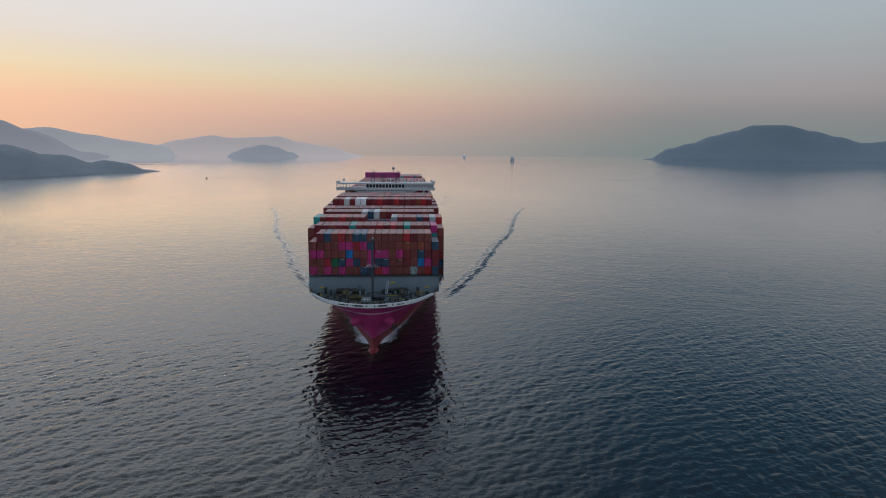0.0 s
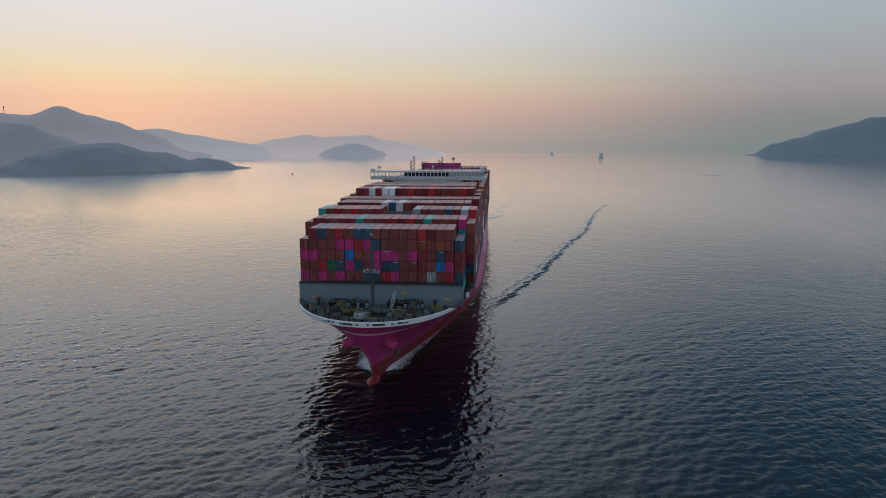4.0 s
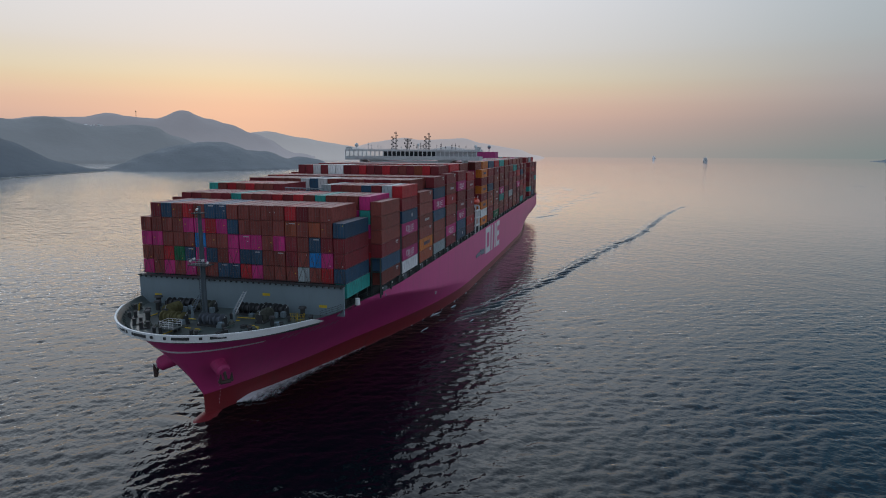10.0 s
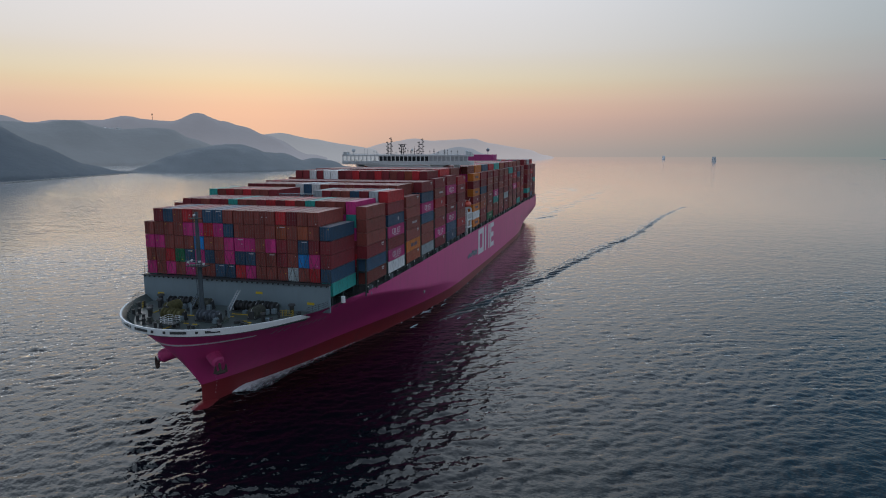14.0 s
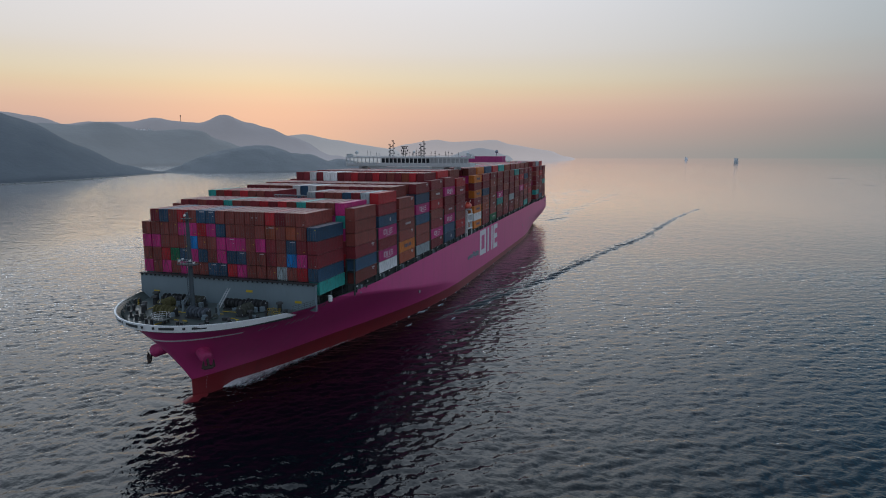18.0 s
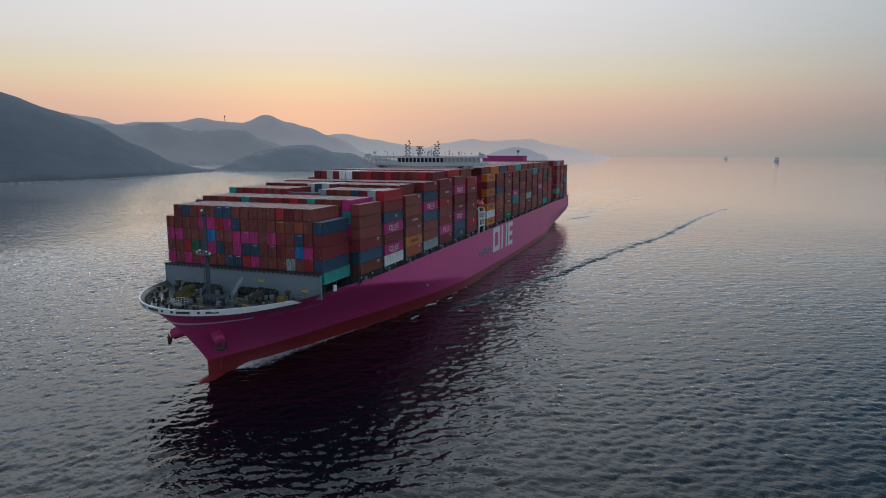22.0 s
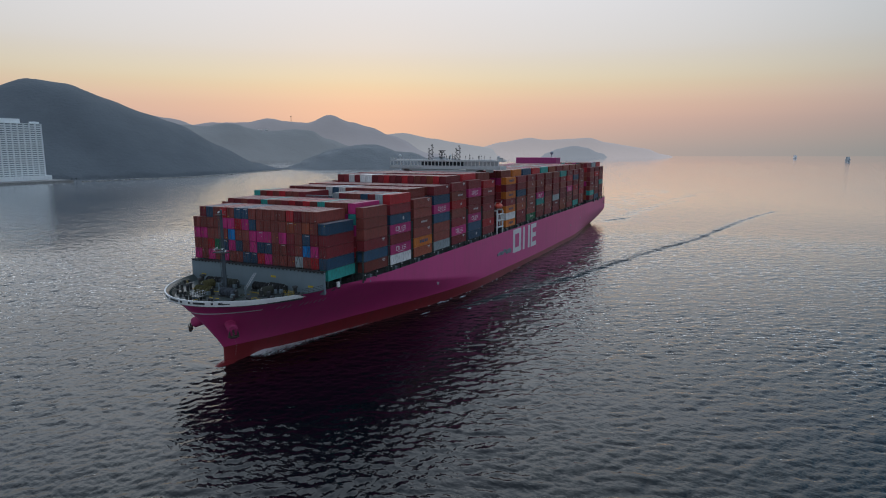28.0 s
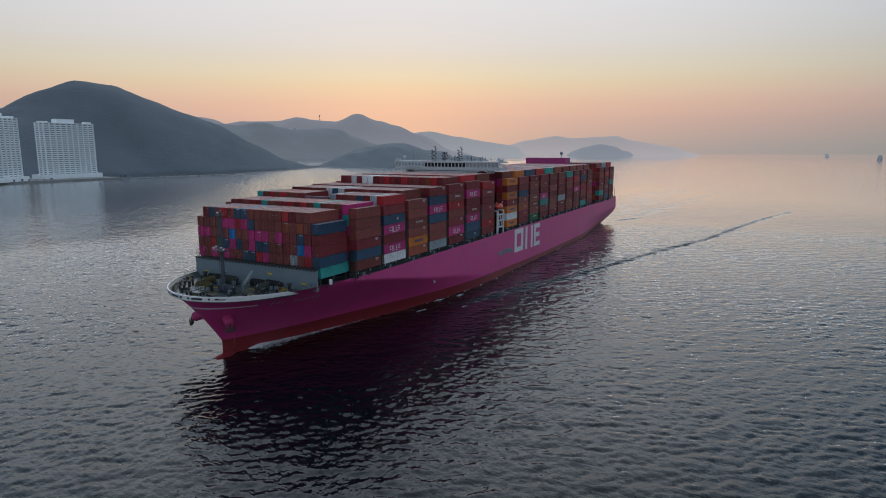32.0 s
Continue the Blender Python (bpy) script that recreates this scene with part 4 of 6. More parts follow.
    part("lamp_platform", bm, DARK, mast)
    railing("rail", [(13.3, -1.9, 28.45), (13.3, 1.9, 28.45)], 1.1, 0.8, ZINC, mast)
    for y, z in ((-1.7, 29.2), (-0.9, 29.6), (0.9, 29.4), (1.8, 29.0), (0.3, 38.5)):
        bm = bmesh.new()
        tube(bm, (12.7, y, z), (13.1, y, z - 0.12), 0.14, 0.22, 10)
        part("floodlight", bm, WHITE, mast, "white floodlight")
    bm = bmesh.new()
    for i in range(46):
        z = FORE_Z + 0.5 + i * 0.45
        box(bm, 12.62, 12.68, -0.25, 0.25, z, z + 0.05)
    box(bm, 12.6, 12.7, -0.3, -0.24, FORE_Z, 38.2)
    box(bm, 12.6, 12.7, 0.24, 0.3, FORE_Z, 38.2)
    part("ladder", bm, MAST_GREY, mast)
    # open rails along the forecastle sides, abaft the bulwark
    for side in (1, -1):
        pts = [(x, side * (hull_half(x, DECK_Z) - 0.3), DECK_Z) for x in (7.4, 3, -2, -7, -12)]
        railing("side_rail", pts, 1.2, 1.6, DARK, ship)
    for y in (23.6, -23.6):
        bm = bmesh.new()
        tube(bm, (-3.2, y, DECK_Z), (-3.2, y, DECK_Z + 1.3), 0.5, 0.45, 10)
        part("life_raft", bm, WHITE, ship, "white life-raft canister")


OLIVE = painted("olive_mooring_rope", (0.115, 0.105, 0.04), 0.9, vary=0.4, scale=2.0)
SLATE = painted("slate_blue_mooring_rope", (0.085, 0.10, 0.12), 0.9, vary=0.4, scale=2.0)
ROPE = painted("mooring_rope", (0.07, 0.075, 0.06), 0.9, vary=0.5, scale=2.0)
DARKPIPE = painted("dark_green_pipe_paint", (0.03, 0.06, 0.045), 0.5)
build_hull()
build_bow()
build_foredeck()

# ---- cargo ----
LENGTH, WIDTH = 12.2, 2.44
LETTERS = dict(B="brown", M="maroon", R="red", P="magenta", N="navy", U="blue", T="teal", G="green", Y="grey", W="white", O="orange", S="rust")
# bays from the bow aft: front face, rows, outer foot, outer tiers, tier height, inner foot, inner tiers
BAYS = [(0.0, 18, 23.45, 4, 2.95, 23.45, 5), (-13.3, 20, 20.6, 6, 2.95, 21.7, 6), (-27.2, 20, 20.4, 7, 2.92, 20.4, 7), (-41.4, 20, 20.4, 6, 3.02, 20.4, 7),
        (-55.2, 20, 20.4, 7, 3.05, 20.4, 7), (-69.4, 20, 20.4, 7, 3.10, 19.6, 8), (-83.8, 20, 20.4, 7, 3.14, 19.5, 8), (-98.3, 20, 20.4, 7, 3.03, 20.3, 8)]
BAYS += [(-124.3 - 14.7 * i, 20, 20.4, 7, 3.05, 20.2, 8) for i in range(10)] + [(-287.0 - 14.6 * i, 20, 20.4, 7, 3.05, 20.4, 8) for i in range(3)]
# the forward faces of the first bay, lowest tier first, and the outer port stacks, lowest first
FRONT = ["PBPBPBBNNRPBBBYBRN", "BBRGNPNBPNNBBMBUPM", "PPBBBUBBPPPBPMBNMM", "BBBBPPRPNBBBBSBSBN", " MNBRBNNBBBBBRMBB "]
PORT = ["", "BNMBBB", "WPMPNMR", "SOBBBB", "YBBNPNM", "MPMBRBM", "NNPMMPM", "MRBMMMR", "OWOMOMO", "MMSBNMM", "GBBBBBM", "MBTPMBM", "MBBMBMB", "MMYMMMB", "SBMMBMT", "MBMPMRM", "TMBRMNM", "MBRMBMM",
        "MTBMMBM", "NMBMMRM", "BMMTMBM"]
# boxes on top that stand out: bay, row, tiers down from the top
SPOTS = {(1, 6, 0): "T", (1, 14, 0): "T", (1, 18, 0): "P", (1, 18, 1): "T", (1, 18, 2): "P", (1, 18, 3): "M", (2, 0, 0): "T", (2, 12, 0): "Y", (2, 16, 0): "N", (2, 18, 0): "Y",
         (3, 7, 0): "W", (3, 8, 0): "N", (3, 9, 0): "W", (3, 6, 0): "B", (3, 10, 0): "B", (5, 3, 0): "W", (5, 5, 0): "W", (5, 6, 0): "W",
         (5, 9, 0): "R", (5, 12, 0): "R", (5, 17, 0): "R", (5, 18, 0): "M", (7, 18, 0): "B", (8, 18, 0): "B", (9, 18, 0): "O", (10, 18, 0): "N"}
MIXED = ["brown"] * 12 + ["maroon"] * 11 + ["red"] * 4 + ["magenta"] * 3 + ["navy"] * 3 + ["teal", "grey", "rust", "rust", "brown"]
ROOFS = ["brown"] * 7 + ["maroon"] * 8 + ["rust", "red"]      # the uppermost boxes forward
cargo = []          # every thing that rides on the ship, with its pose there
CONTAINER, DOORS = {}, {}
BAR_STEEL = painted("worn_bar_steel", (0.17, 0.13, 0.125), 0.5, 0.3)
PALE_MARK = painted("worn_white_mark", (0.46, 0.45, 0.45), 0.6)


def mesh_from(bm, name, material):
    me = bpy.data.meshes.new(name)
    bmesh.ops.recalc_face_normals(bm, faces=bm.faces)
    bm.to_mesh(me)
    bm.free()
    me.materials.append(material)
    return me


def container_mesh(high):
    """A steel box: frame of posts and rails with corner castings, panels set back between them."""
    bm = bmesh.new()
    l, w, t, g = LENGTH / 2, WIDTH / 2 - 0.03, 0.14, 0.06
    box(bm, -l + g, l - g, -w + g, w - g, 0.10, high - 0.05)
    for sx in (-1, 1):
        for sy in (-1, 1):
            x, y = sx * (l - t / 2), sy * (w - t / 2)
            box(bm, x - t / 2, x + t / 2, y - t / 2, y + t / 2, 0, high)
    for sy in (-1, 1):
        y = sy * (w - t / 2)
        for z in (0.02, high - 0.16):
            box(bm, -l + t, l - t, y - t / 2 + 0.005, y + t / 2 - 0.005, z, z + 0.14)
    for sx in (-1, 1):
        x = sx * (l - t / 2)
        for z in (0.02, high - 0.16):
            box(bm, x - t / 2 + 0.005, x + t / 2 - 0.005, -w + t, w - t, z, z + 0.14)
    return mesh_from(bm, "shipping_container", BOX_PAINT["brown"])


def door_mesh(high, side):
    bm = bmesh.new()
    y0, y1 = (0.02, WIDTH / 2 - 0.16) if side > 0 else (-WIDTH / 2 + 0.16, -0.02)
    box(bm, LENGTH / 2 - 0.05, LENGTH / 2 - 0.02, y0, y1, 0.2, high - 0.2)
    for k in range(3):
        z = 0.35 + k * (high - 0.7) / 3
        box(bm, LENGTH / 2 - 0.02, LENGTH / 2 - 0.005, y0 + 0.08, y1 - 0.08, z, z + (high - 0.7) / 3 - 0.12)
    return mesh_from(bm, "door", BOX_PAINT["brown"])


def bars_mesh(high):
    bm = bmesh.new()
    for y in (-0.85, -0.35, 0.35, 0.85):
        tube(bm, (LENGTH / 2 + 0.01, y, 0.1), (LENGTH / 2 + 0.01, y, high - 0.1), 0.022, None, 5)
        box(bm, LENGTH / 2 - 0.01, LENGTH / 2 + 0.04, y - 0.1, y + 0.1, 1.05, 1.12)
    return mesh_from(bm, "door_gear", BAR_STEEL)


def with_paint(ob, material):
    ob.material_slots[0].link = "OBJECT"
    ob.material_slots[0].material = material
    return ob


def plate(name, parent, x, y, z, sx, sy, sz, material):
    bm = bmesh.new()
    box(bm, x - sx / 2, x + sx / 2, y - sy / 2, y + sy / 2, z - sz / 2, z + sz / 2)
    return part(name, bm, material, parent)


def container(colour, x, y, z, high, doors=False, mark=0, rng=None):
    key = round(high, 2)
    if key not in CONTAINER:
        CONTAINER[key] = container_mesh(key - 0.06)
        DOORS[key] = door_mesh(key - 0.03, 1), door_mesh(key - 0.03, -1), bars_mesh(key - 0.03)
    ob = with_paint(new("shipping_container", CONTAINER[key]), BOX_PAINT[colour])
    state = "with closed doors" if doors else "with corrugated sides"
    tagged(ob, f"{colour} steel shipping container {state}, stacked on deck", "container", group="containers stacked on the ship")
    cargo.append((ob, pose(x, y, z)))
    if doors:
        for me in DOORS[key][:2]:
            d = with_paint(new("door", me), BOX_PAINT[colour])
            d.parent = ob
        b = new("door_gear", DOORS[key][2])
        b.parent = ob
        if rng.random() < 0.42:
            plate("label_plate", ob, LENGTH / 2 + 0.02, rng.choice((-0.75, 0.6, 0.75)), rng.choice((0.5, 1.6, high - 0.55)), 0.02, 0.22, 0.2, rng.choice((YELLOW, YELLOW, PALE_MARK)))
        if (colour == "navy" and rng.random() < 0.4) or rng.random() < 0.05:
            plate("marking", ob, LENGTH / 2 + 0.02, 0.3, high - 0.42, 0.02, 1.2, 0.18, PALE_MARK)
    y = WIDTH / 2 - 0.035
    if mark == 1:           # the line's white mark: a frame, two uprights, three strokes
        w = LETTERING
        for cx, cz, sx, sz in ((1.5, 0.55, 1.1, 0.16), (1.5, -0.55, 1.1, 0.16), (1.98, 0, 0.16, 1.0), (1.02, 0, 0.16, 1.0), (0.55, 0, 0.18, 1.24), (-0.45, 0, 0.18, 1.24), (-1.5, 0.55, 1.0, 0.16), (-1.5, 0, 1.0, 0.16), (-1.5, -0.55, 1.0, 0.16)):
            plate("mark_bar", ob, cx * w, y, high / 2 + cz, sx * w, 0.03, sz, WHITE)
        plate("mark_bar", ob, 0, y, high / 2 - 0.95, 3.2, 0.03, 0.12, WHITE)
    elif mark == 2:         # a round badge with a line of small writing
        bm = bmesh.new()
        tube(bm, (-1.6, y - 0.02, high / 2), (-1.6, y + 0.015, high / 2), 0.5, None, 16)
        part("badge", bm, PALE_MARK, ob)
    elif mark == 3:
        for k in range(6):
            plate("mark_bar", ob, 1.0 - k * 0.72, y, high / 2 + 0.1, 0.5, 0.03, 0.6, PALE_MARK)
    elif mark == 4:
        for k in range(5):
            plate("mark_bar", ob, 1.9 - k * 1.15, y, high / 2, 0.8, 0.03, 0.9, NAVY_MARK)
    elif mark == 5:
        plate("mark_bar", ob, -3.9, y, high - 0.6, 1.6, 0.03, 0.36, PALE_MARK)
        plate("mark_bar", ob, -3.9, y, high - 1.05, 0.9, 0.03, 0.2, PALE_MARK)
    return ob


LETTERING = 1.45
NAVY_MARK = painted("navy_lettering", (0.03, 0.05, 0.12), 0.5)


def row_y(k, rows):
    """The middle of row k; every fourth row leaves a gap between hatch covers."""
    return (k - (rows - 1) / 2) * (WIDTH + 0.05) + 0.1 * (math.floor((k - (1 if rows == 18 else 2)) / 4) - 1.5)


def port_mark(colour, rng):
    if colour == "magenta":
        return 1
    if colour == "orange":
        return 4
    if colour == "white":
        return 0
    return rng.choices((0, 2, 3, 5), (0.5, 0.22, 0.08, 0.2))[0]


def build_cargo():
    rng = random.Random(7)
    rest, index, names = [], [], list(BOX_COLOURS)
    for b, (xf, rows, foot, side, high, foot2, inner) in enumerate(BAYS):
        for k in range(rows):
            outer = k in (0, rows - 1)
            tiers = side if outer else inner - (b == 2 and 7 < k < 12)
            for t in range(tiers):
                colour = LETTERS[SPOTS[b, k, tiers - 1 - t]] if (b, k, tiers - 1 - t) in SPOTS else rng.choice(MIXED if t < tiers - 1 or b > 7 else ROOFS)
                x, y, z = xf - LENGTH / 2, row_y(k, rows), (foot if outer else foot2) + t * high
                if b == 0:
                    container(LETTERS.get(FRONT[t][k], "brown"), x, y, z, high, True, rng=rng)
                elif k == rows - 1:
                    colour = LETTERS[PORT[b][t]] if t < len(PORT[b]) else colour
                    container(colour, x, y, z, high, mark=port_mark(colour, rng), rng=rng)
                elif b < 6 and t == tiers - 1:
                    container(colour, x, y, z, high, rng=rng)
                elif t >= tiers - 3 or k in (0, rows - 2):
                    rest.append((x, y, z, high))
                    index.append(names.index(colour))
    for y in (row_y(17, 18), row_y(0, 18)):       # low boxes beside the breakwater
        container("teal", -LENGTH / 2 - 0.4, y, 20.6, 2.88, mark=0, rng=rng)
    verts, faces, mats = [], [], []
    for (x, y, z, h), c in zip(rest, index):
        o = len(verts)
        l, w, h = LENGTH / 2, WIDTH / 2 - 0.03, h - 0.06
        verts += [(x + sx * l, y + sy * w, z + sz * h) for sz in (0, 1) for sx, sy in ((-1, -1), (1, -1), (1, 1), (-1, 1))]
        faces += [tuple(o + i for i in f) for f in ((0, 3, 2, 1), (4, 5, 6, 7), (0, 1, 5, 4), (1, 2, 6, 5), (2, 3, 7, 6), (3, 0, 4, 7))]
        mats += [c] * 6
    ob = new("container_stacks", mesh_of("container_stacks", verts, faces, [REST_PAINT[k] for k in names], mats))
    tagged(ob, "tight stacks of mixed brown, red and magenta containers", "containers", kind="stuff")
    cargo.append((ob, pose(0, 0, 0)))


build_cargo()


# ---- what carries the cargo ----
def build_midship():
    for a, b in ((-12.9, -112), (-123.5, -271), (-286, -330)):
        bm = bmesh.new()
        box(bm, b, a, -23.2, 23.2, FORE_Z, 20.3)
        part("hatch_coaming", bm, DARK, ship, "dark steel hatch coaming under the stacks")
    bm = bmesh.new()
    box(bm, -0.18, 0.18, -0.18, 0.18, 0, 1.9)
    box(bm, -0.5, 0.5, -0.25, 0.25, 1.7, 1.9)
    post = mesh_from(bm, "stanchion", DARKGREEN)
    for b, (xf, rows, *_) in enumerate(BAYS):
        y = 24.9 if rows == 20 else 22.2
        for side in (1, -1):
            for x in (xf - 0.5, xf - 6.1, xf - 11.7):
                ob = new("stanchion", post)
                ob.parent = ship
                ob.location = (x, side * y, 18.5)
    for side in (1, -1):
        for a, b in ((-12.5, -112), (-112, -230), (-230, -340)):
            railing("side_rail", [(a, side * 25.15, DECK_Z), (b, side * 25.15, DECK_Z)], 1.1, 3.0, DARKGREEN, ship, rails=2)
    for b, (xf, rows, *_) in enumerate(BAYS[1:]):
        for dx in (-0.3, -6.4):
            bm = bmesh.new()
            box(bm, xf + dx - 0.14, xf + dx + 0.14, 25.0, 25.2, 19.9, 20.2)
            part("deck_lamp", bm, WHITE, ship)
        bm = bmesh.new()
        tube(bm, (xf - 0.6, 24.2, 18.6), (xf - 12.0, 24.2, 18.6), 0.16, None, 6)
        part("deck_pipe", bm, DARKPIPE, ship)
        bm = bmesh.new()
        box(bm, xf - 4.6, xf - 3.4, 23.6, 24.6, 17.5, 19.6)
        part("valve_box", bm, GREY, ship)
    # lashing bridges between the bays
    bm = bmesh.new()
    for y in [-24.9, 24.9] + [k * 5.0 for k in range(-4, 5)]:
        for x in (-0.4, 0.4):
            box(bm, x - 0.1, x + 0.1, y - 0.12, y + 0.12, 18.0, 32.0)
    for z in (23.4, 26.3, 29.2, 31.9):
        box(bm, -0.5, 0.5, -25.1, 25.1, z - 0.08, z)
    bridge = mesh_from(bm, "lashing_bridge", DARKGREEN)
    for (a, *_), (b, *_) in zip(BAYS[1:], BAYS[2:]):
        if a - b < 16:
            ob = new("lashing_bridge", bridge)
            ob.parent = ship
            ob.location = ((a - LENGTH + b) / 2, 0, 0)
    bm = bmesh.new()                # truss on the lashing bridge where the third bay is lower
    y0, y1, z0, z1 = -4.0, 6.0, 38.0, 39.9
    for z in (z0, z1):
        tube(bm, (-26.4, y0, z), (-26.4, y1, z), 0.12, None, 5)
    for i in range(10):
        tube(bm, (-26.4, y0 + i, z0), (-26.4, y0 + i + 1, z1), 0.08, None, 4)
        tube(bm, (-26.4, y0 + i, z1), (-26.4, y0 + i + 1, z0), 0.08, None, 4)
    part("lashing_truss", bm, GREY, ship, "grey cross-braced lashing truss")
    for k in range(18):             # crossed lashing rods before the first bay's doors
        y = row_y(k, 18)
        bm = bmesh.new()
        tube(bm, (0.3, y - 1.1, 23.5), (0.16, y + 1.1, 29.3), 0.04, None, 4)
        tube(bm, (0.34, y + 1.1, 23.5), (0.2, y - 1.1, 29.3), 0.04, None, 4)
        part("lashing_rods", bm, RUSTED, ship)
    # open lashing frame abaft the first bay on each side
    for side in (1, -1):
        bm = bmesh.new()
        for x in (-12.7, -13.0):
            for y in (22.9, 24.9):
                box(bm, x - 0.1, x + 0.1, side * y - 0.1, side * y + 0.1, 18.0, 26.5)
        for z in (20.6, 23.5, 26.4):
            box(bm, -13.2, -12.5, side * 23.9 - 1.2, side * 23.9 + 1.2, z - 0.06, z)
        part("lashing_frame", bm, DARKGREEN, ship)


DARKGREEN = painted("dark_green_steel", (0.03, 0.045, 0.042), 0.55, vary=0.2)
build_midship()


# ---- navigation bridge, funnel, stern ----
def build_bridge():
    bm = bmesh.new()
    box(bm, -123.0, -113.6, -11.0, 10.4, FORE_Z, 45.00)
    part("deckhouse", bm, OFF_WHITE, ship, "white accommodation block behind the stacks")
    bm = bmesh.new()
    box(bm, -121.8, -114.2, -26.2, 25.8, 45.30, 46.75)         # front and wing bulwark
    box(bm, -121.8, -114.2, -26.2, 25.8, 48.5, 49.2)        # roof edge
    for side in (1, -1):
        for y in (12.0, 20.0):
            box(bm, -120.5, -115.0, side * y - 0.6, side * y + 0.6, 44.00, 45.30)
    for side in (1, -1):
        e = 10.4 if side > 0 else 11.0
        foot = [(-121.0, side * e, 45.30), (-121.0, side * (e + 6.5), 45.30), (-121.0, side * e, 42.6)]
        q = [bm.verts.new((x + dx, y, z)) for dx in (0, 6.4) for x, y, z in foot]
        for f in ((0, 1, 2), (5, 4, 3), (0, 3, 4, 1), (1, 4, 5, 2), (2, 5, 3, 0)):
            bm.faces.new([q[i] for i in f])
    wheelhouse = part("wheelhouse", bm, OFF_WHITE, ship, "white navigation bridge with full-width wings")
    n = 30
    for i in range(n + 1):
        y = -26.0 + 51.00 * i / n
        bm = bmesh.new()
        box(bm, -114.5, -114.25, y - 0.16, y + 0.16, 46.75, 48.5)
        part("window_post", bm, OFF_WHITE, wheelhouse)
        if i < n:
            bm = bmesh.new()
            box(bm, -114.62, -114.58, y + 0.16, y + 51.00 / n - 0.16, 46.75, 48.5)
            part("window_pane", bm, CLEAR if i < 9 else GLASS if i < 21 else SKY_PANE, wheelhouse)
    bm = bmesh.new()
    box(bm, -121.0, -120.7, -10, 10, 46.75, 48.25)
    box(bm, -121.0, -115.2, -10.2, -10.0, 46.75, 48.25)
    box(bm, -121.0, -115.2, 10.0, 10.2, 46.75, 48.25)
    part("chartroom_wall", bm, DARK, wheelhouse)
    railing("roof_rail", [(-114.4, -26.0, 48.65), (-114.4, 25.6, 48.65), (-121.6, 25.6, 48.65)], 1.0, 1.8, OFF_WHITE, wheelhouse)
    railing("lower_rail", [(-113.9, -25.6, 45.30), (-113.9, -11.2, 45.30)], 0.9, 1.8, OFF_WHITE, wheelhouse)
    # masts with yards, lamps and antennas
    for y, high in ((-6.5, 7.2), (-7.9, 5.6), (6.4, 6.8), (5.1, 5.6)):
        bm = bmesh.new()
        for dy in (-0.22, 0.22):
            tube(bm, (-117, y + dy, 48.60), (-117, y + dy * 0.6, 48.60 + high), 0.09, 0.07, 6)
        for k in range(7):
            z = 49.40 + k * (high - 1) / 6.5
            tube(bm, (-117, y - 0.55 + 0.04 * k, z), (-117, y + 0.55 - 0.04 * k, z), 0.06, None, 5)
            box(bm, -117.2, -116.8, y + (0.3 if k % 2 else -0.6), y + (0.6 if k % 2 else -0.3), z, z + 0.4)
        part("signal_mast", bm, DARK, wheelhouse, "dark signal mast with lamps")
    bm = bmesh.new()
    for dx, dy in ((-0.5, -0.5), (0.5, -0.5), (0, 0.5)):
        tube(bm, (-117 + dx, -1.8 + dy, 48.60), (-117 + dx * 0.4, -1.8 + dy * 0.4, 53.0), 0.14, 0.1, 6)
    for z, w in ((50.0, 1.0), (51.2, 1.3), (52.2, 0.8)):
        box(bm, -117.6, -116.4, -1.8 - w, -1.8 + w, z, z + 0.15)
        for e in (-1, 1):
            box(bm, -117.2, -116.8, -1.8 + e * w - 0.2, -1.8 + e * w + 0.2, z + 0.15, z + 0.7)
    box(bm, -117.15, -116.85, -3.4, -0.2, 53.0, 53.22)
    part("radar_mast", bm, DARK, wheelhouse, "radar mast with a turning scanner bar")
    for y, high in ((2.9, 3.4), (3.9, 2.6), (1.4, 2.2), (10.8, 2.9), (15.0, 2.4)):      # whip aerials and small lamps
        bm = bmesh.new()
        tube(bm, (-117.8, y, 48.9), (-117.8, y, 48.9 + high), 0.09, 0.05, 5)
        for k in range(3):
            z = 49.6 + k * (high - 1.0) / 3
            box(bm, -118.0, -117.6, y - 0.3, y + 0.3, z, z + 0.22)
        part("lamp_post", bm, DARK, wheelhouse)
    for y, z, r in ((-22.5, 50.80, 0.75), (24.1, 50.40, 0.6), (2.2, 51.00, 0.5)):
        bm = bmesh.new()
        tube(bm, (-117, y, 48.60), (-117, y, z - r * 0.8), 0.12, None, 6)
        bmesh.ops.create_uvsphere(bm, u_segments=14, v_segments=8, radius=r, matrix=Matrix.Translation((-117, y, z)))
        part("satellite_dome", bm, OFF_WHITE, wheelhouse, "white satellite dome on a post")
    for y, h in ((-25.0, 1.8), (-17.5, 3.2), (-16.3, 2.6), (-13.6, 2.4), (-12.4, 2.0), (-4.3, 1.8), (0.6, 2.8), (3.4, 2.4), (9.5, 2.6), (12.8, 1.9), (16.6, 2.9), (18.0, 2.4), (20.6, 2.2), (25.2, 1.6)):
        bm = bmesh.new()
        tube(bm, (-116.5, y, 48.60), (-116.5, y, 48.60 + h), 0.06, 0.05, 5)
        box(bm, -116.65, -116.35, y - 0.2, y + 0.2, 48.50 + h * 0.75, 48.70 + h * 0.75)
        part("antenna", bm, DARK if y > -3 else ZINC, wheelhouse)
    for side, y in ((1, 25.0), (-1, -25.4)):
        bm = bmesh.new()
        box(bm, -117.5, -115.5, y - 0.9, y + 0.9, 48.65, 50.00)
        box(bm, -117.7, -115.3, y - 1.1, y + 1.1, 50.00, 50.15)
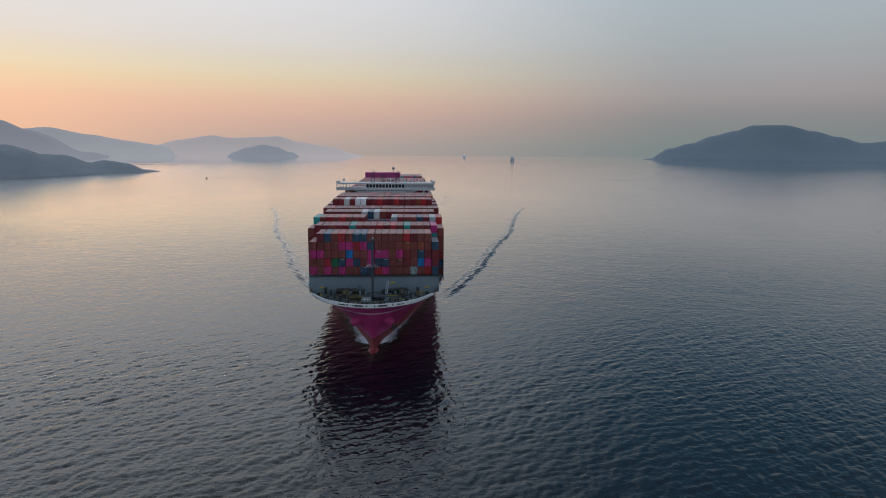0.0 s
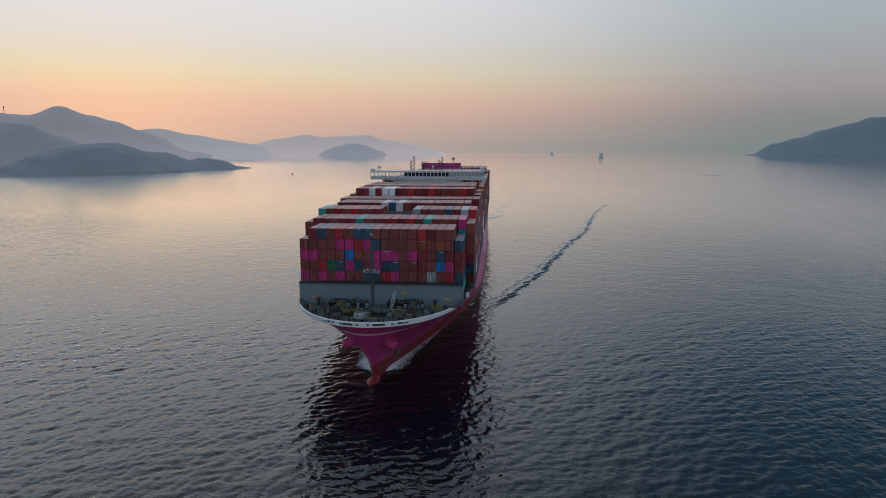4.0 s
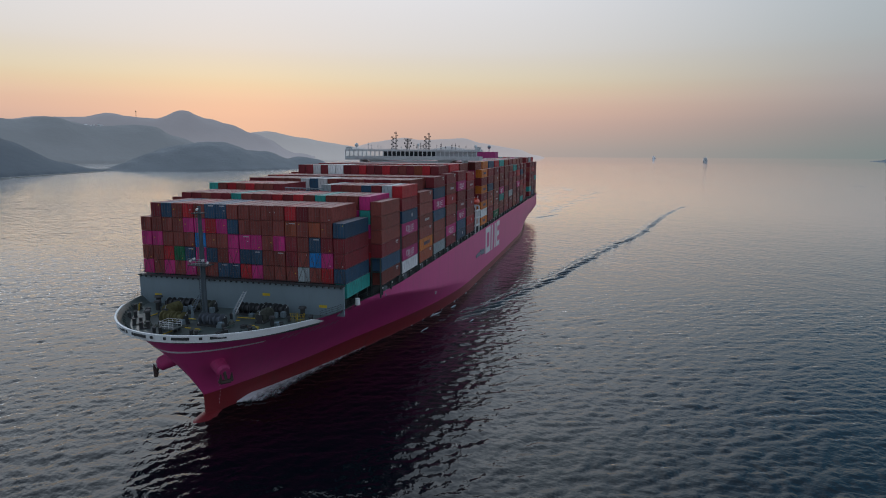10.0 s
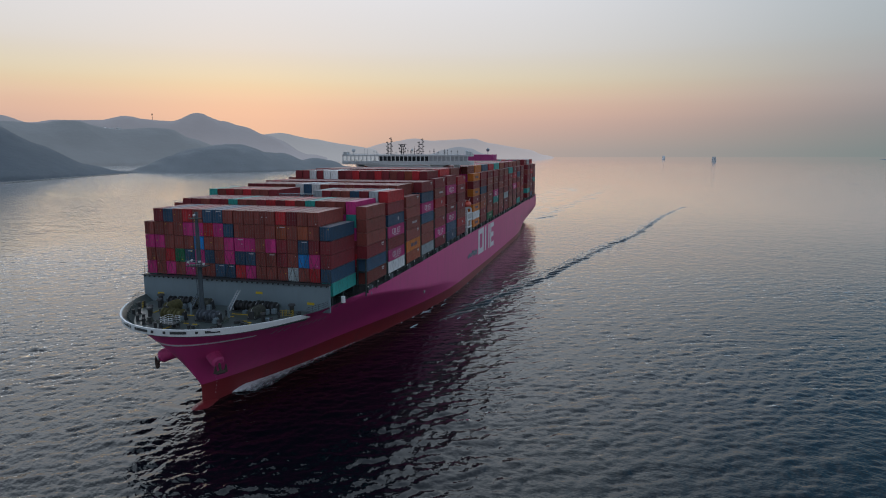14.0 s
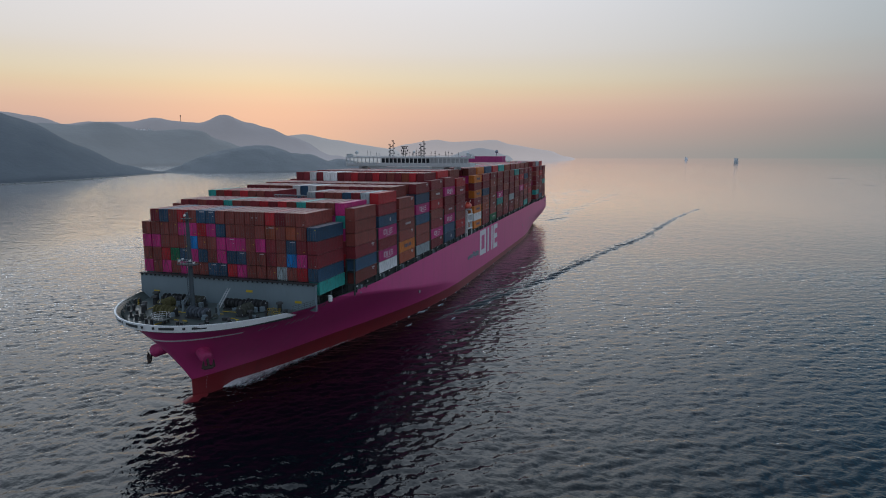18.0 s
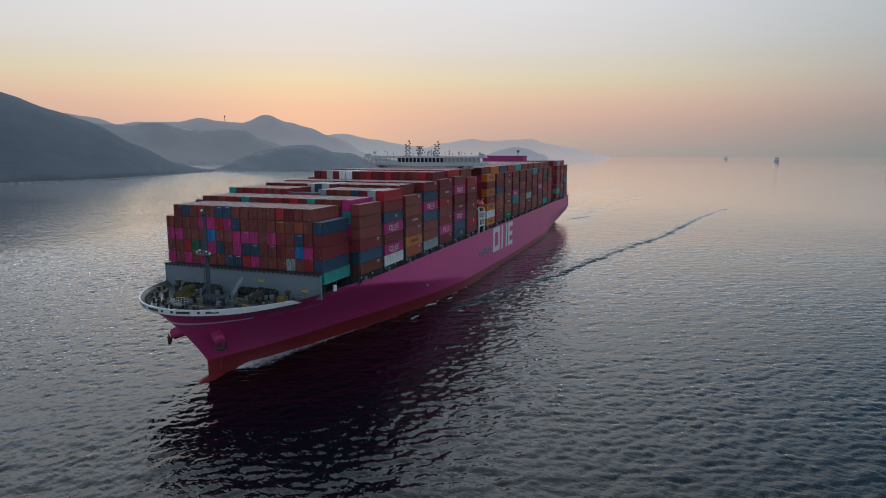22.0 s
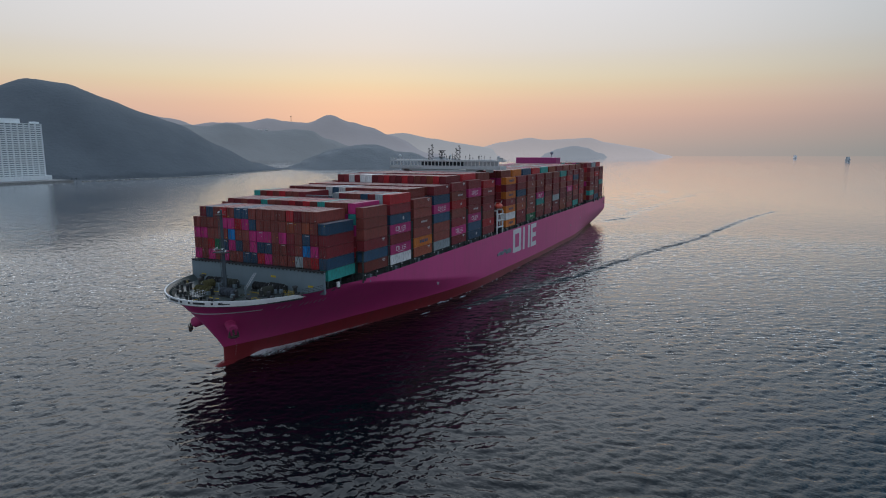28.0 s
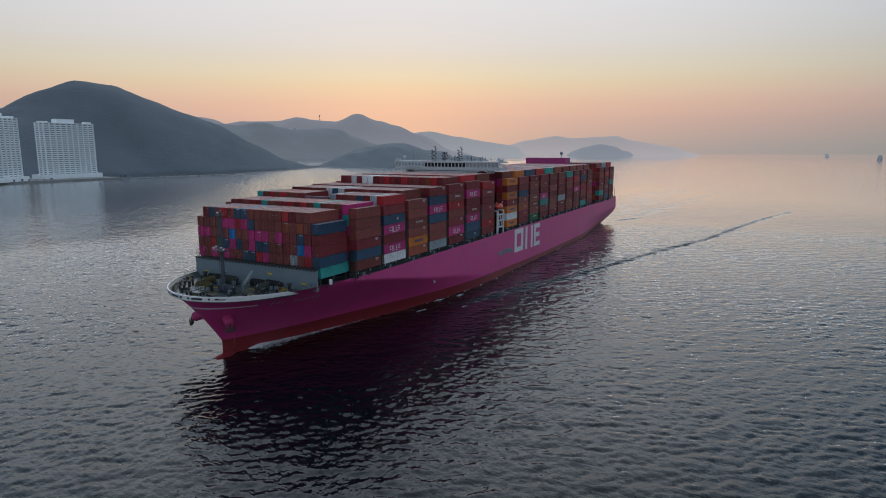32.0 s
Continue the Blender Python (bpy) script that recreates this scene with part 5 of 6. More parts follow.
        part("wing_shelter", bm, OFF_WHITE, wheelhouse)


# reflected sky on the port panes, put in as a flat grey colour
SKY_PANE = painted("sky_grey_pane", (0.34, 0.36, 0.36), 0.3)
CLEAR, _nt, _b = nodes_of("clear_window_glass")
_b.inputs["Base Color"].default_value, _b.inputs["Roughness"].default_value = (0.9, 0.93, 0.93, 1), 0.03
_b.inputs["Transmission Weight"].default_value, _b.inputs["IOR"].default_value = 1.0, 1.05
build_bridge()


def build_aft():
    bm = bmesh.new()
    box(bm, -285.4, -274.5, -22.4, 5.0, FORE_Z, 48.0)
    box(bm, -285.5, -274.4, -22.5, 5.1, 47.9, 48.25)
    funnel = part("funnel_casing", bm, FUNNEL, ship, "magenta funnel casing above the stacks")
    bm = bmesh.new()
    tube(bm, (-284, -0.6, 48.3), (-284, -0.6, 50.2), 0.2, None, 6)
    bmesh.ops.create_uvsphere(bm, u_segments=12, v_segments=8, radius=1.1, matrix=Matrix.Translation((-284, -0.6, 51.2)))
    part("satellite_dome", bm, GREY, funnel)
    # stern deck
    bm = bmesh.new()
    box(bm, -342.2, -329.6, -23.8, 23.8, 18.0, 18.75)
    part("stern_deck", bm, DECK, ship)
    railing("stern_rail", [(-330, 24.0, 18.75), (-342.5, 23.6, 18.75), (-342.5, -23.6, 18.75), (-330, -24.0, 18.75)], 1.3, 1.6, DARK, ship)
    for y in (23.4, 17.0, -23.4):
        bm = bmesh.new()
        tube(bm, (-341.2, y, 18.7), (-341.2, y, 26.4), 0.14, 0.1, 6)
        tube(bm, (-335.4, y, 18.7), (-335.4, y, 25.4), 0.12, 0.1, 6)
        tube(bm, (-341.2, y, 24.2), (-335.4, y, 24.2), 0.1, None, 6)
        tube(bm, (-341.2, y, 21.6), (-335.4, y, 21.6), 0.08, None, 6)
        part("stern_frame", bm, DARK, ship)
    # the line's white sign on both sides: a frame, two uprights, strokes
    for side in (1, -1):
        for x0, x1, z0, z1 in ((-133.6, -136.3, 7.8, 18.2), (-141.9, -144.6, 7.6, 18.2), (-136.3, -141.9, 16.0, 18.2), (-136.3, -141.9, 7.7, 9.9), (-147.6, -150.1, 7.4, 18.0),
                               (-155.2, -157.7, 7.2, 18.0), (-159.6, -162.0, 7.0, 18.0), (-162.0, -168.0, 15.9, 18.0), (-162.0, -167.4, 11.5, 13.6), (-162.0, -168.0, 7.0, 9.1)):
            bm = bmesh.new()
            y = side * 25.3
            box(bm, x1, x0, min(y, y + side * 0.06), max(y, y + side * 0.06), z0, z1)
            part("sign_panel", bm, SIGN_WHITE, ship)
        # folded boarding ladder in its recess
        bm = bmesh.new()
        y = side * 25.3
        for k in range(11):
            x = -114 - k * 1.55
            z = 10.1 + (0.9 if 2 < k < 8 else 0.3) * math.sin(k * 0.9) ** 2
            box(bm, x - 1.2, x, min(y - 0.1, y + side * 0.25), max(y - 0.1, y + side * 0.25), z - 0.7 - 0.08 * k, z + 0.45)
        part("boarding_ladder", bm, GREY, ship, "grey folded boarding ladder on the hull side")
        for x, z, s in ((-59.4, 8.9, 1.6), (-169.8, 6.5, 0.8), (-238, 9.0, 1.0), (-262, 11.0, 1.0)):
            bm = bmesh.new()
            y = side * (hull_half(x, z) + 0.05)
            tube(bm, (x, y - 0.06, z), (x, y + 0.06, z), s / 2, None, 12)
            part("hull_mark", bm, ZINC, ship)
        for z in (15.6, 14.6):
            bm = bmesh.new()
            y = side * (hull_half(-338, z) + 0.02)
            box(bm, -339.4, -336.6, y - 0.12, y + 0.12, z, z + 0.6)
            part("fairlead", bm, DARK, ship)


SIGN_WHITE = painted("white_sign_paint", (0.62, 0.62, 0.62), 0.5, vary=0.06, grime=(0.4, 0.3, 0.34), grime_amount=0.2)
build_aft()


def build_lifeboat(side):
    boat = new("lifeboat")
    tagged(boat, "orange enclosed lifeboat hanging in white davits", "lifeboat")
    bm = bmesh.new()
    bmesh.ops.create_uvsphere(bm, u_segments=20, v_segments=12, radius=1.0)
    bmesh.ops.transform(bm, matrix=Matrix.Diagonal((4.6, 1.6, 1.5, 1)), verts=bm.verts)
    for v in bm.verts:
        v.co.z = max(-1.2, v.co.z)
    part("boat_hull", bm, ORANGE, boat, smooth=True)
    bm = bmesh.new()
    box(bm, 0.4, 2.2, -0.9, 0.9, 1.0, 1.9)
    part("canopy", bm, ORANGE, boat)
    boat.scale = (0.72, 0.8, 0.8)
    cargo.append((boat, pose(-117.2, side * 24.4, 30.2)))
    bm = bmesh.new()
    for x in (-113.8, -120.6):
        for y in (22.6, 25.0):
            box(bm, x - 0.22, x + 0.22, side * y - 0.22, side * y + 0.22, FORE_Z, 28.4)
        box(bm, x - 0.2, x + 0.2, min(side * 22.6, side * 25), max(side * 22.6, side * 25), 28.2, 28.8)
        tube(bm, (x, side * 22.6, 28.4), (x, side * 24.6, 32.2), 0.18, 0.14, 6)
    for z in (21.4, 24.2, 26.8):
        box(bm, -120.8, -113.6, side * 25.0 - 0.5, side * 25.0 + 0.5, z, z + 0.25)
    for k in range(4):
        tube(bm, (-113.8 - 2.2 * k, side * 25.1, 21.5), (-115.8 - 1.6 * k, side * 25.1, 26.9), 0.14, None, 6)
    part("davit", bm, WHITE, ship, "white lifeboat davit frame")


for s in (1, -1):
    build_lifeboat(s)


# ---- foam and waves that travel with the ship ----
def wave_strip(points, width, high, n=8):
    """A low smooth ridge along a line of points, its edges under the surface."""
    verts, faces = [], []
    for i, p in enumerate(points):
        a, b = Vector(points[max(i - 1, 0)]), Vector(points[min(i + 1, len(points) - 1)])
        way = Vector((-(b - a).y, (b - a).x, 0)).normalized()
        fade = max(0.0, math.sin(math.pi * i / (len(points) - 1))) ** 0.6
        for k in range(n + 1):
            s = 2 * k / n - 1
            q = Vector(p) + way * s * width * (0.6 + 0.4 * fade)
            verts.append((q.x, q.y, high * fade * (math.cos(math.pi * s) * 0.5 + 0.5) - 0.05 - 0.15 * (abs(s) == 1)))
    for i in range(len(points) - 1):
        for k in range(n):
            a = i * (n + 1) + k
            faces.append((a, a + n + 1, a + n + 2, a + 1))
    a, b, c = (Vector(verts[i]) for i in faces[0][:3])
    if (b - a).cross(c - a).z < 0:          # the faces look up
        faces = [f[::-1] for f in faces]
    return verts, faces


def joined(name, pieces, material, label, category):
    verts, faces = [], []
    for v, f in pieces:
        o = len(verts)
        verts += v
        faces += [tuple(o + i for i in q) for q in f]
    ob = new(name, mesh_of(name, verts, faces, [material], smooth=True))
    tagged(ob, label, category, kind="stuff")
    cargo.append((ob, pose(0, 0, 0)))


def ripple(x, seed):
    """A rough line of chance heights, -1 to 1, at four sizes."""
    return sum(math.sin(x * f + seed * (3.1 + f)) * w for f, w in ((0.35, 0.4), (0.9, 0.3), (2.3, 0.25), (5.7, 0.2), (11.3, 0.12)))


def foam_sheet(side, seed):
    """Broken water along the bow: a low curling sheet that thins out aft and outwards."""
    n, m, verts, faces, spots = 150, 8, [], [], []
    for i in range(n):
        x = 8.0 - 0.42 * i
        y = hull_half(x, 0.2)
        full = smoothstep(0, 7, i) * (1.1 + 2.6 * math.exp(-((i - 14) / 16) ** 2) + 1.6 * math.exp(-((i - 50) / 40) ** 2))
        wide = full * (1 + 0.15 * ripple(x * 0.5, seed))
        z = (1.25 * math.exp(-i / 24) + 0.26) * smoothstep(-1, 13, i)
        for k in range(m + 1):
            s = k / m
            verts.append((x - 0.8 * s, side * (y - 0.3 + wide * s), z * (1 - s * s) + 0.06 + 0.05 * ripple(x * 2 + k, seed) * (1 - s)))
            spots.append((i / (n - 1), s))
    for i in range(n - 1):
        for k in range(m):
            a = i * (m + 1) + k
            faces.append((a, a + 1, a + m + 2, a + m + 1) if side < 0 else (a, a + m + 1, a + m + 2, a + 1))
    me = mesh_of("bow_foam", verts, faces, [LACE], smooth=True)
    layer = me.uv_layers.new(name="sheet")
    for loop in me.loops:
        layer.data[loop.index].uv = spots[loop.vertex_index]
    ob = tagged(new("bow_foam", me), "white foam curling off the bow", "foam", kind="stuff")
    cargo.append((ob, pose(0, 0, 0)))


def build_wake():
    rng = random.Random(3)
    for side in (1, -1):
        crests = []
        for i in range(74):
            x0 = -57 - i * 5.8
            d = -x0
            y0 = (26.5 + 0.385 * (d - 59) if d < 140 else 57.7 + 0.245 * (d - 140)) + rng.uniform(-1, 1) + 2.0 * math.sin(d / 37)
            length, tilt = rng.uniform(9, 16), radians(rng.uniform(26, 37))
            pts = []
            for k in range(9):
                s = (k / 8 - 0.5) * length
                pts.append((x0 - s * math.cos(tilt), side * (y0 + s * math.sin(tilt) + 0.3 * math.sin(k + i)), 0))
            crests.append(wave_strip(pts, rng.uniform(0.9, 1.5), rng.uniform(0.52, 0.85) * (1 - i / 110) * smoothstep(50, 80, d)))
            q = [(x - 2.0, y - side * rng.uniform(2.6, 4.2), z) for x, y, z in pts]
            crests.append(wave_strip(q, 0.8, 0.26 * (1 - i / 95) * smoothstep(50, 80, d)))
        joined("wake_wave", crests, SEA, "dark wave crests spreading from the bow", "waves")
        foam_sheet(side, 5 if side > 0 else 9)
        flecks = []
        for x, y, n in ((-33, 13.2, 16), (-44, 15.0, 12), (-64, 21.4, 14), (-76, 24.8, 9), (-62, 34.0, 6), (-49, 23.0, 10)):
            pts = [(x - 0.55 * k, side * (y + 0.14 * k + 0.25 * ripple(k * 0.7, x)), 0) for k in range(n)]
            flecks.append(wave_strip(pts, rng.uniform(0.08, 0.15), 0.32, 4))
        for i in range(60):
            x = -44 - i * 2.6 - rng.uniform(0, 2)
            if rng.random() < 0.68:
                continue
            pts = [(x - 0.6 * k, side * (hull_half(x - 0.6 * k, 0) + 0.2 + 0.2 * rng.random()), 0) for k in range(rng.randint(3, 5))]
            flecks.append(wave_strip(pts, 0.08, 0.24, 4))
        joined("foam_streaks", flecks, FOAM, "thin white foam streaks beside the ship", "foam")
    mound = [(18.2 - 0.16 * k, -0.4 - 0.62 * k, 0) for k in range(16)]
    joined("bow_wave", [wave_strip(mound, 3.4, 0.26, 14)], SLICK, "smooth swell pushed up before the stem", "waves")
    crests = []
    for side in (1, -1):
        for i in range(36):         # lines that spread from the quarter
            x0, y0 = -350 - i * 15, 21 + i * 1.7 + rng.uniform(-5, 6)
            tilt, length = radians(rng.uniform(16, 34)), rng.uniform(18, 40)
            pts = [(x0 - k / 8 * length * math.cos(tilt), side * (y0 + k / 8 * length * math.sin(tilt) + 0.4 * math.sin(k + i)), 0) for k in range(9)]
            crests.append(wave_strip(pts, rng.uniform(0.9, 1.7), rng.uniform(0.18, 0.36) * (1 - i / 50)))
        pts = [(-344 - 4.4 * k, side * (22 + 1.9 * k), 0) for k in range(10)]
        crests.append(wave_strip(pts, 1.1, 0.45))
    for i in range(34):
        x0 = -352 - i * 12
        for k in range(2):
            y = rng.uniform(-26, 26)
            pts = [(x0 + rng.uniform(-0.6, 0.6) + 0.5 * j, y + 2.2 * j, 0) for j in range(9)]
            crests.append(wave_strip(pts, 1.4, 0.16))
    joined("stern_wash", crests, SEA, "ruffled water astern of the ship", "waves")


build_wake()


def build_old_wakes():
    """Low dark ripples left by boats that have gone."""
    rng = random.Random(8)
    pieces = []
    for x, y, length in ((-1045, 418, 22), (-984, 439, 34), (-874, 536, 12), (-782, 571, 40), (-770, 610, 36), (-1250, 470, 60)):
        pts = [(x + 0.15 * length * (k / 8 - 0.5), y + length * (k / 8 - 0.5) + rng.uniform(-0.5, 0.5), 0) for k in range(9)]
        pieces.append(wave_strip(pts, 2.4, 0.3))
    verts, faces = [], []
    for v, f in pieces:
        o = len(verts)
        verts += v
        faces += [tuple(o + i for i in q) for q in f]
    tagged(new("old_wake", mesh_of("old_wake", verts, faces, [SEA], smooth=True)), "low dark ripples of an old wake far out", "waves", kind="stuff")


build_old_wakes()


# ---- far vessels ----
def far_vessel(paint, scale, label):
    v = new("cargo_ship")
    tagged(v, label, "ship")
    bm = bmesh.new()
    for x0, x1, w0, w1 in ((-60, 50, 14, 14), (50, 75, 14, 2)):
        pts = [(x0, -w0, -2), (x0, w0, -2), (x1, w1, -2), (x1, -w1, -2), (x0, -w0 * 1.1, 12), (x0, w0 * 1.1, 12), (x1, w1 * 1.3, 14), (x1, -w1 * 1.3, 14)]
        q = [bm.verts.new(p) for p in pts]
        for f in ((0, 1, 2, 3), (4, 7, 6, 5), (0, 4, 5, 1), (1, 5, 6, 2), (2, 6, 7, 3), (3, 7, 4, 0)):
            bm.faces.new([q[i] for i in f])
    part("hull", bm, paint, v, "hull painted pale with haze")
    bm = bmesh.new()
    box(bm, -56, -40, -12, 12, 12, 30)
    box(bm, -54, -44, -15, 15, 30, 33)
    part("deckhouse", bm, paint, v)
    for k in range(6):
        bm = bmesh.new()
        box(bm, -36 + 15 * k, -23 + 15 * k, -13, 13, 12, 22 + 3 * (k % 3))
        part("deck_cargo", bm, paint, v)
    bm = bmesh.new()
    tube(bm, (-48, 0, 33), (-48, 0, 42), 0.7, 0.4, 6)
    part("mast", bm, paint, v)
    v.scale = (scale, scale, scale)
    return v


FAR_SHIPS = [(far_vessel(HAZY, 0.62, "small distant cargo ship heading this way"), (-3234.8, 566.5), (7.2, -0.9)),
             (far_vessel(PALE_HULL, 0.5, "faint far cargo ship near the horizon"), (-4380, 418), (7.5, 0.2))]


def build_small_boat():
    b = new("small_boat")
    tagged(b, "tiny dark motor boat far out on the water", "boat")
    bm = bmesh.new()
    tube(bm, (-3, 0, 0.4), (2, 0, 0.4), 1.1, 1.1, 8)
    tube(bm, (2, 0, 0.4), (4.5, 0, 0.9), 1.1, 0.1, 8)
    part("boat_hull", bm, DARK, b)
    bm = bmesh.new()
    box(bm, -1.5, 1.0, -0.8, 0.8, 1.2, 2.6)
    part("cabin", bm, GREY, b)
    b.location = (-1270, -418, 0)


build_small_boat()


# ---- the shore: towers, houses, mole, mast ----
def build_tower(where, turn, wide, deep, floors, bays, label):
    """An apartment slab: recessed glass behind white balcony bands and piers."""
    h = 3.45
    top = 9 + floors * h
    t = new("apartment_building")
    tagged(t, label, "building", group="apartment slabs on the shore")
    t.matrix_basis = pose(*where, 0, 0, turn)
    bm = bmesh.new()
    box(bm, -wide / 2 + 1.0, wide / 2 - 1.0, -deep / 2 + 1.6, deep / 2 - 1.6, 0, top)
    part("core_wall", bm, TOWER_DARK, t, "dark recessed windows behind the balconies")
    bm = bmesh.new()
    box(bm, -wide / 2 - 6, wide / 2 + 9, -deep / 2 - 5, deep / 2 + 5, 0, 7.5)
    part("podium", bm, CONCRETE, t)
    slab = bmesh.new()
    for y0, y1 in ((-deep / 2, -deep / 2 + 1.5), (deep / 2 - 1.5, deep / 2)):
        box(slab, -wide / 2 + 0.6, wide / 2 - 0.6, y0, y1, 0, 1.95)
    for x0, x1 in ((-wide / 2, -wide / 2 + 1.4), (wide / 2 - 1.4, wide / 2)):
        box(slab, x0, x1, -deep / 2 + 0.6, deep / 2 - 0.6, 0, 1.9)
    me = mesh_from(slab, "balcony_band", CONCRETE)
    for k in range(floors):
        ob = new("balcony_band", me)
        ob.parent, ob.location = t, (0, 0, 8.6 + k * h)
    pier = bmesh.new()
    box(pier, -0.75, 0.75, -1.2, 1.2, 0, top)
    me = mesh_from(pier, "pier", CONCRETE)
    for k in range(bays + 1):
        for y in (-deep / 2 + 0.85, deep / 2 - 0.85):
            ob = new("pier", me)
            ob.parent, ob.location = t, (-wide / 2 + 1 + (wide - 2) * k / bays, y, 0)
    for x in (-wide / 2 + 0.6, wide / 2 - 0.6):
        ob = new("pier", me)
        ob.parent, ob.location = t, (x, 0, 0)
    bm = bmesh.new()
    box(bm, -wide / 2 - 0.2, wide / 2 + 0.2, -deep / 2 - 0.2, deep / 2 + 0.2, top, top + 1.2)
    part("parapet", bm, CONCRETE, t)
    for x0, x1, z in ((-wide * 0.14, wide * 0.2, 7.0), (-wide / 2 + 1, -wide / 2 + 9, 3.5), (wide / 2 - 12, wide / 2 - 2, 2.6)):
        bm = bmesh.new()
        box(bm, x0, x1, -deep * 0.3, deep * 0.3, top + 1, top + 1 + z)
        part("plant_room", bm, CONCRETE, t)
    return t


TOWER_DARK = painted("tower_window_wall", (0.23, 0.27, 0.29), 0.4, vary=0.25, scale=0.15)
build_tower((-371, -952, 3), 5, 92, 22, 24, 9, "pale grey apartment slab with rows of balconies")
build_tower((-238, -908, 3), 25, 70, 24, 25, 7, "pale apartment slab with stepped end by the water")
build_tower((-250, -1010, 3), -20, 60, 24, 28, 7, "pale apartment tower behind its neighbours")


def build_shore():
    bm = bmesh.new()
    box(bm, -430, -120, -1010, -893, -2, 3.2)
    quay = part("quay", bm, ROCK, None, "low concrete quay under the apartment towers")
    tagged(quay, category="quay", kind="structure")
    rng = random.Random(5)
    # rocks added to stand for a pale line of mist at the water's edge
    rocks = []
    for i in range(240):
        s = i / 239
        x = -440 - 640 * s
        y = (-885 + 28 * s / 0.35 if s < 0.35 else -857 - 107 * (s - 0.35) / 0.525) + rng.uniform(-6, 6)
        r = rng.uniform(1.2, 3.2)
        bm = bmesh.new()
        bmesh.ops.create_icosphere(bm, subdivisions=1, radius=r)
        v = [(x + p.co.x * rng.uniform(0.8, 1.6), y + p.co.y, p.co.z * 0.6 + 0.4) for p in bm.verts]
        bm.verts.index_update()
        rocks.append((v, [tuple(q.index for q in f.verts) for f in bm.faces]))
        bm.free()
    verts, faces = [], []
    for v, f in rocks:
        o = len(verts)
        verts += v
        faces += [tuple(o + i for i in q) for q in f]
    tagged(new("shore_rocks", mesh_of("shore_rocks", verts, faces, [ROCK])), "rocks added for the pale mist line below the headland", "rocks", kind="stuff")
    # mole between headland and island
    bm = bmesh.new()
    for a, b in (((-1090, -1075, 0), (-1130, -985, 0)),):
        tube(bm, a, b, 5, 5, 8)
    mole = part("mole", bm, ROCK, None, "low stone mole between headland and island")
    tagged(mole, category="mole", kind="structure")
    # trees at the foot of the towers
    for i in range(26):
        x, y = -440 + i * 12 + rng.uniform(-4, 4), -897 + rng.uniform(-4, 3)
        if -418 < x < -318:
            continue
        build_tree(x, y, 3.2, rng.uniform(3, 6), rng)
    # houses on the saddle of the far hill, and its radio mast
    for i in range(34):
        x, y = -2310 + rng.uniform(-60, 90), -2240 + rng.uniform(-70, 90)
        house = new("hill_house")
        tagged(house, "small white house on the hazy hillside", "house", group="hillside houses")
        w, d, h = rng.uniform(8, 16), rng.uniform(8, 12), rng.uniform(5, 11)
        bm = bmesh.new()
        box(bm, -w / 2, w / 2, -d / 2, d / 2, -6, h)
        part("wall", bm, HOUSE_WHITE, house)
        bm = bmesh.new()
        q = [bm.verts.new(p) for p in ((-w / 2, -d / 2, h), (w / 2, -d / 2, h), (w / 2, d / 2, h), (-w / 2, d / 2, h), (-w / 2, 0, h + 3), (w / 2, 0, h + 3))]
        for f in ((0, 1, 5, 4), (2, 3, 4, 5), (0, 4, 3), (1, 2, 5), (0, 3, 2, 1)):
            bm.faces.new([q[k] for k in f])
        part("roof", bm, CONCRETE, house)
        house.matrix_basis = pose(x, y, 138 + rng.uniform(-8, 12), 0, 0, rng.uniform(0, 90))
    mast = new("radio_mast")
    tagged(mast, "slim radio mast on the mountain ridge", "mast")
    bm = bmesh.new()
    tube(bm, (0, 0, -20), (0, 0, 36), 1.6, 1.2, 6)
    part("mast_pole", bm, DARK, mast)
    bm = bmesh.new()
    tube(bm, (0, 0, 30), (0, 0, 38), 3.2, 3.2, 10)
    part("antenna_drum", bm, DARK, mast)
    mast.location = (-3203, -2700, 243)


def build_tree(x, y, z, high, rng):
    tree = new("tree")
    tagged(tree, "small dark leafy tree on the quay", "tree", group="trees on the quay")
    tree.location = (x, y, z)
    bm = bmesh.new()
    tube(bm, (0, 0, 0), (0.3, 0.2, high * 0.55), 0.35, 0.15, 6)
    for k in range(4):
        a = k * 1.57 + rng.random()
        tube(bm, (0.2, 0.1, high * 0.4), (high * 0.25 * math.cos(a), high * 0.25 * math.sin(a), high * 0.7), 0.14, 0.05, 5)
    part("trunk", bm, BARK, tree)
    verts, faces = [], []
    for k in range(150):
        d = Vector((rng.gauss(0, 1), rng.gauss(0, 1), rng.gauss(0, 0.8)))
        c = d.normalized() * rng.uniform(0.2, 1) ** 0.5 * high * 0.36 + Vector((0, 0, high * 0.5))
        u = Vector((rng.gauss(0, 1), rng.gauss(0, 1), rng.gauss(0, 1))).normalized() * high * 0.09
        w = u.orthogonal().normalized() * high * 0.07
        o = len(verts)
        verts += [c - u, c + w, c + u, c - w]
        faces.append((o, o + 1, o + 2, o + 3))
    # crowns share the headland's haze-tinted colour
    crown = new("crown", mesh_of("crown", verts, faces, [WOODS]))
    crown.parent = tree


BARK = painted("bark", (0.10, 0.075, 0.055), 0.9)
HOUSE_WHITE = painted("white_house_wall", (0.55, 0.56, 0.56), 0.8, vary=0.1)
build_shore()


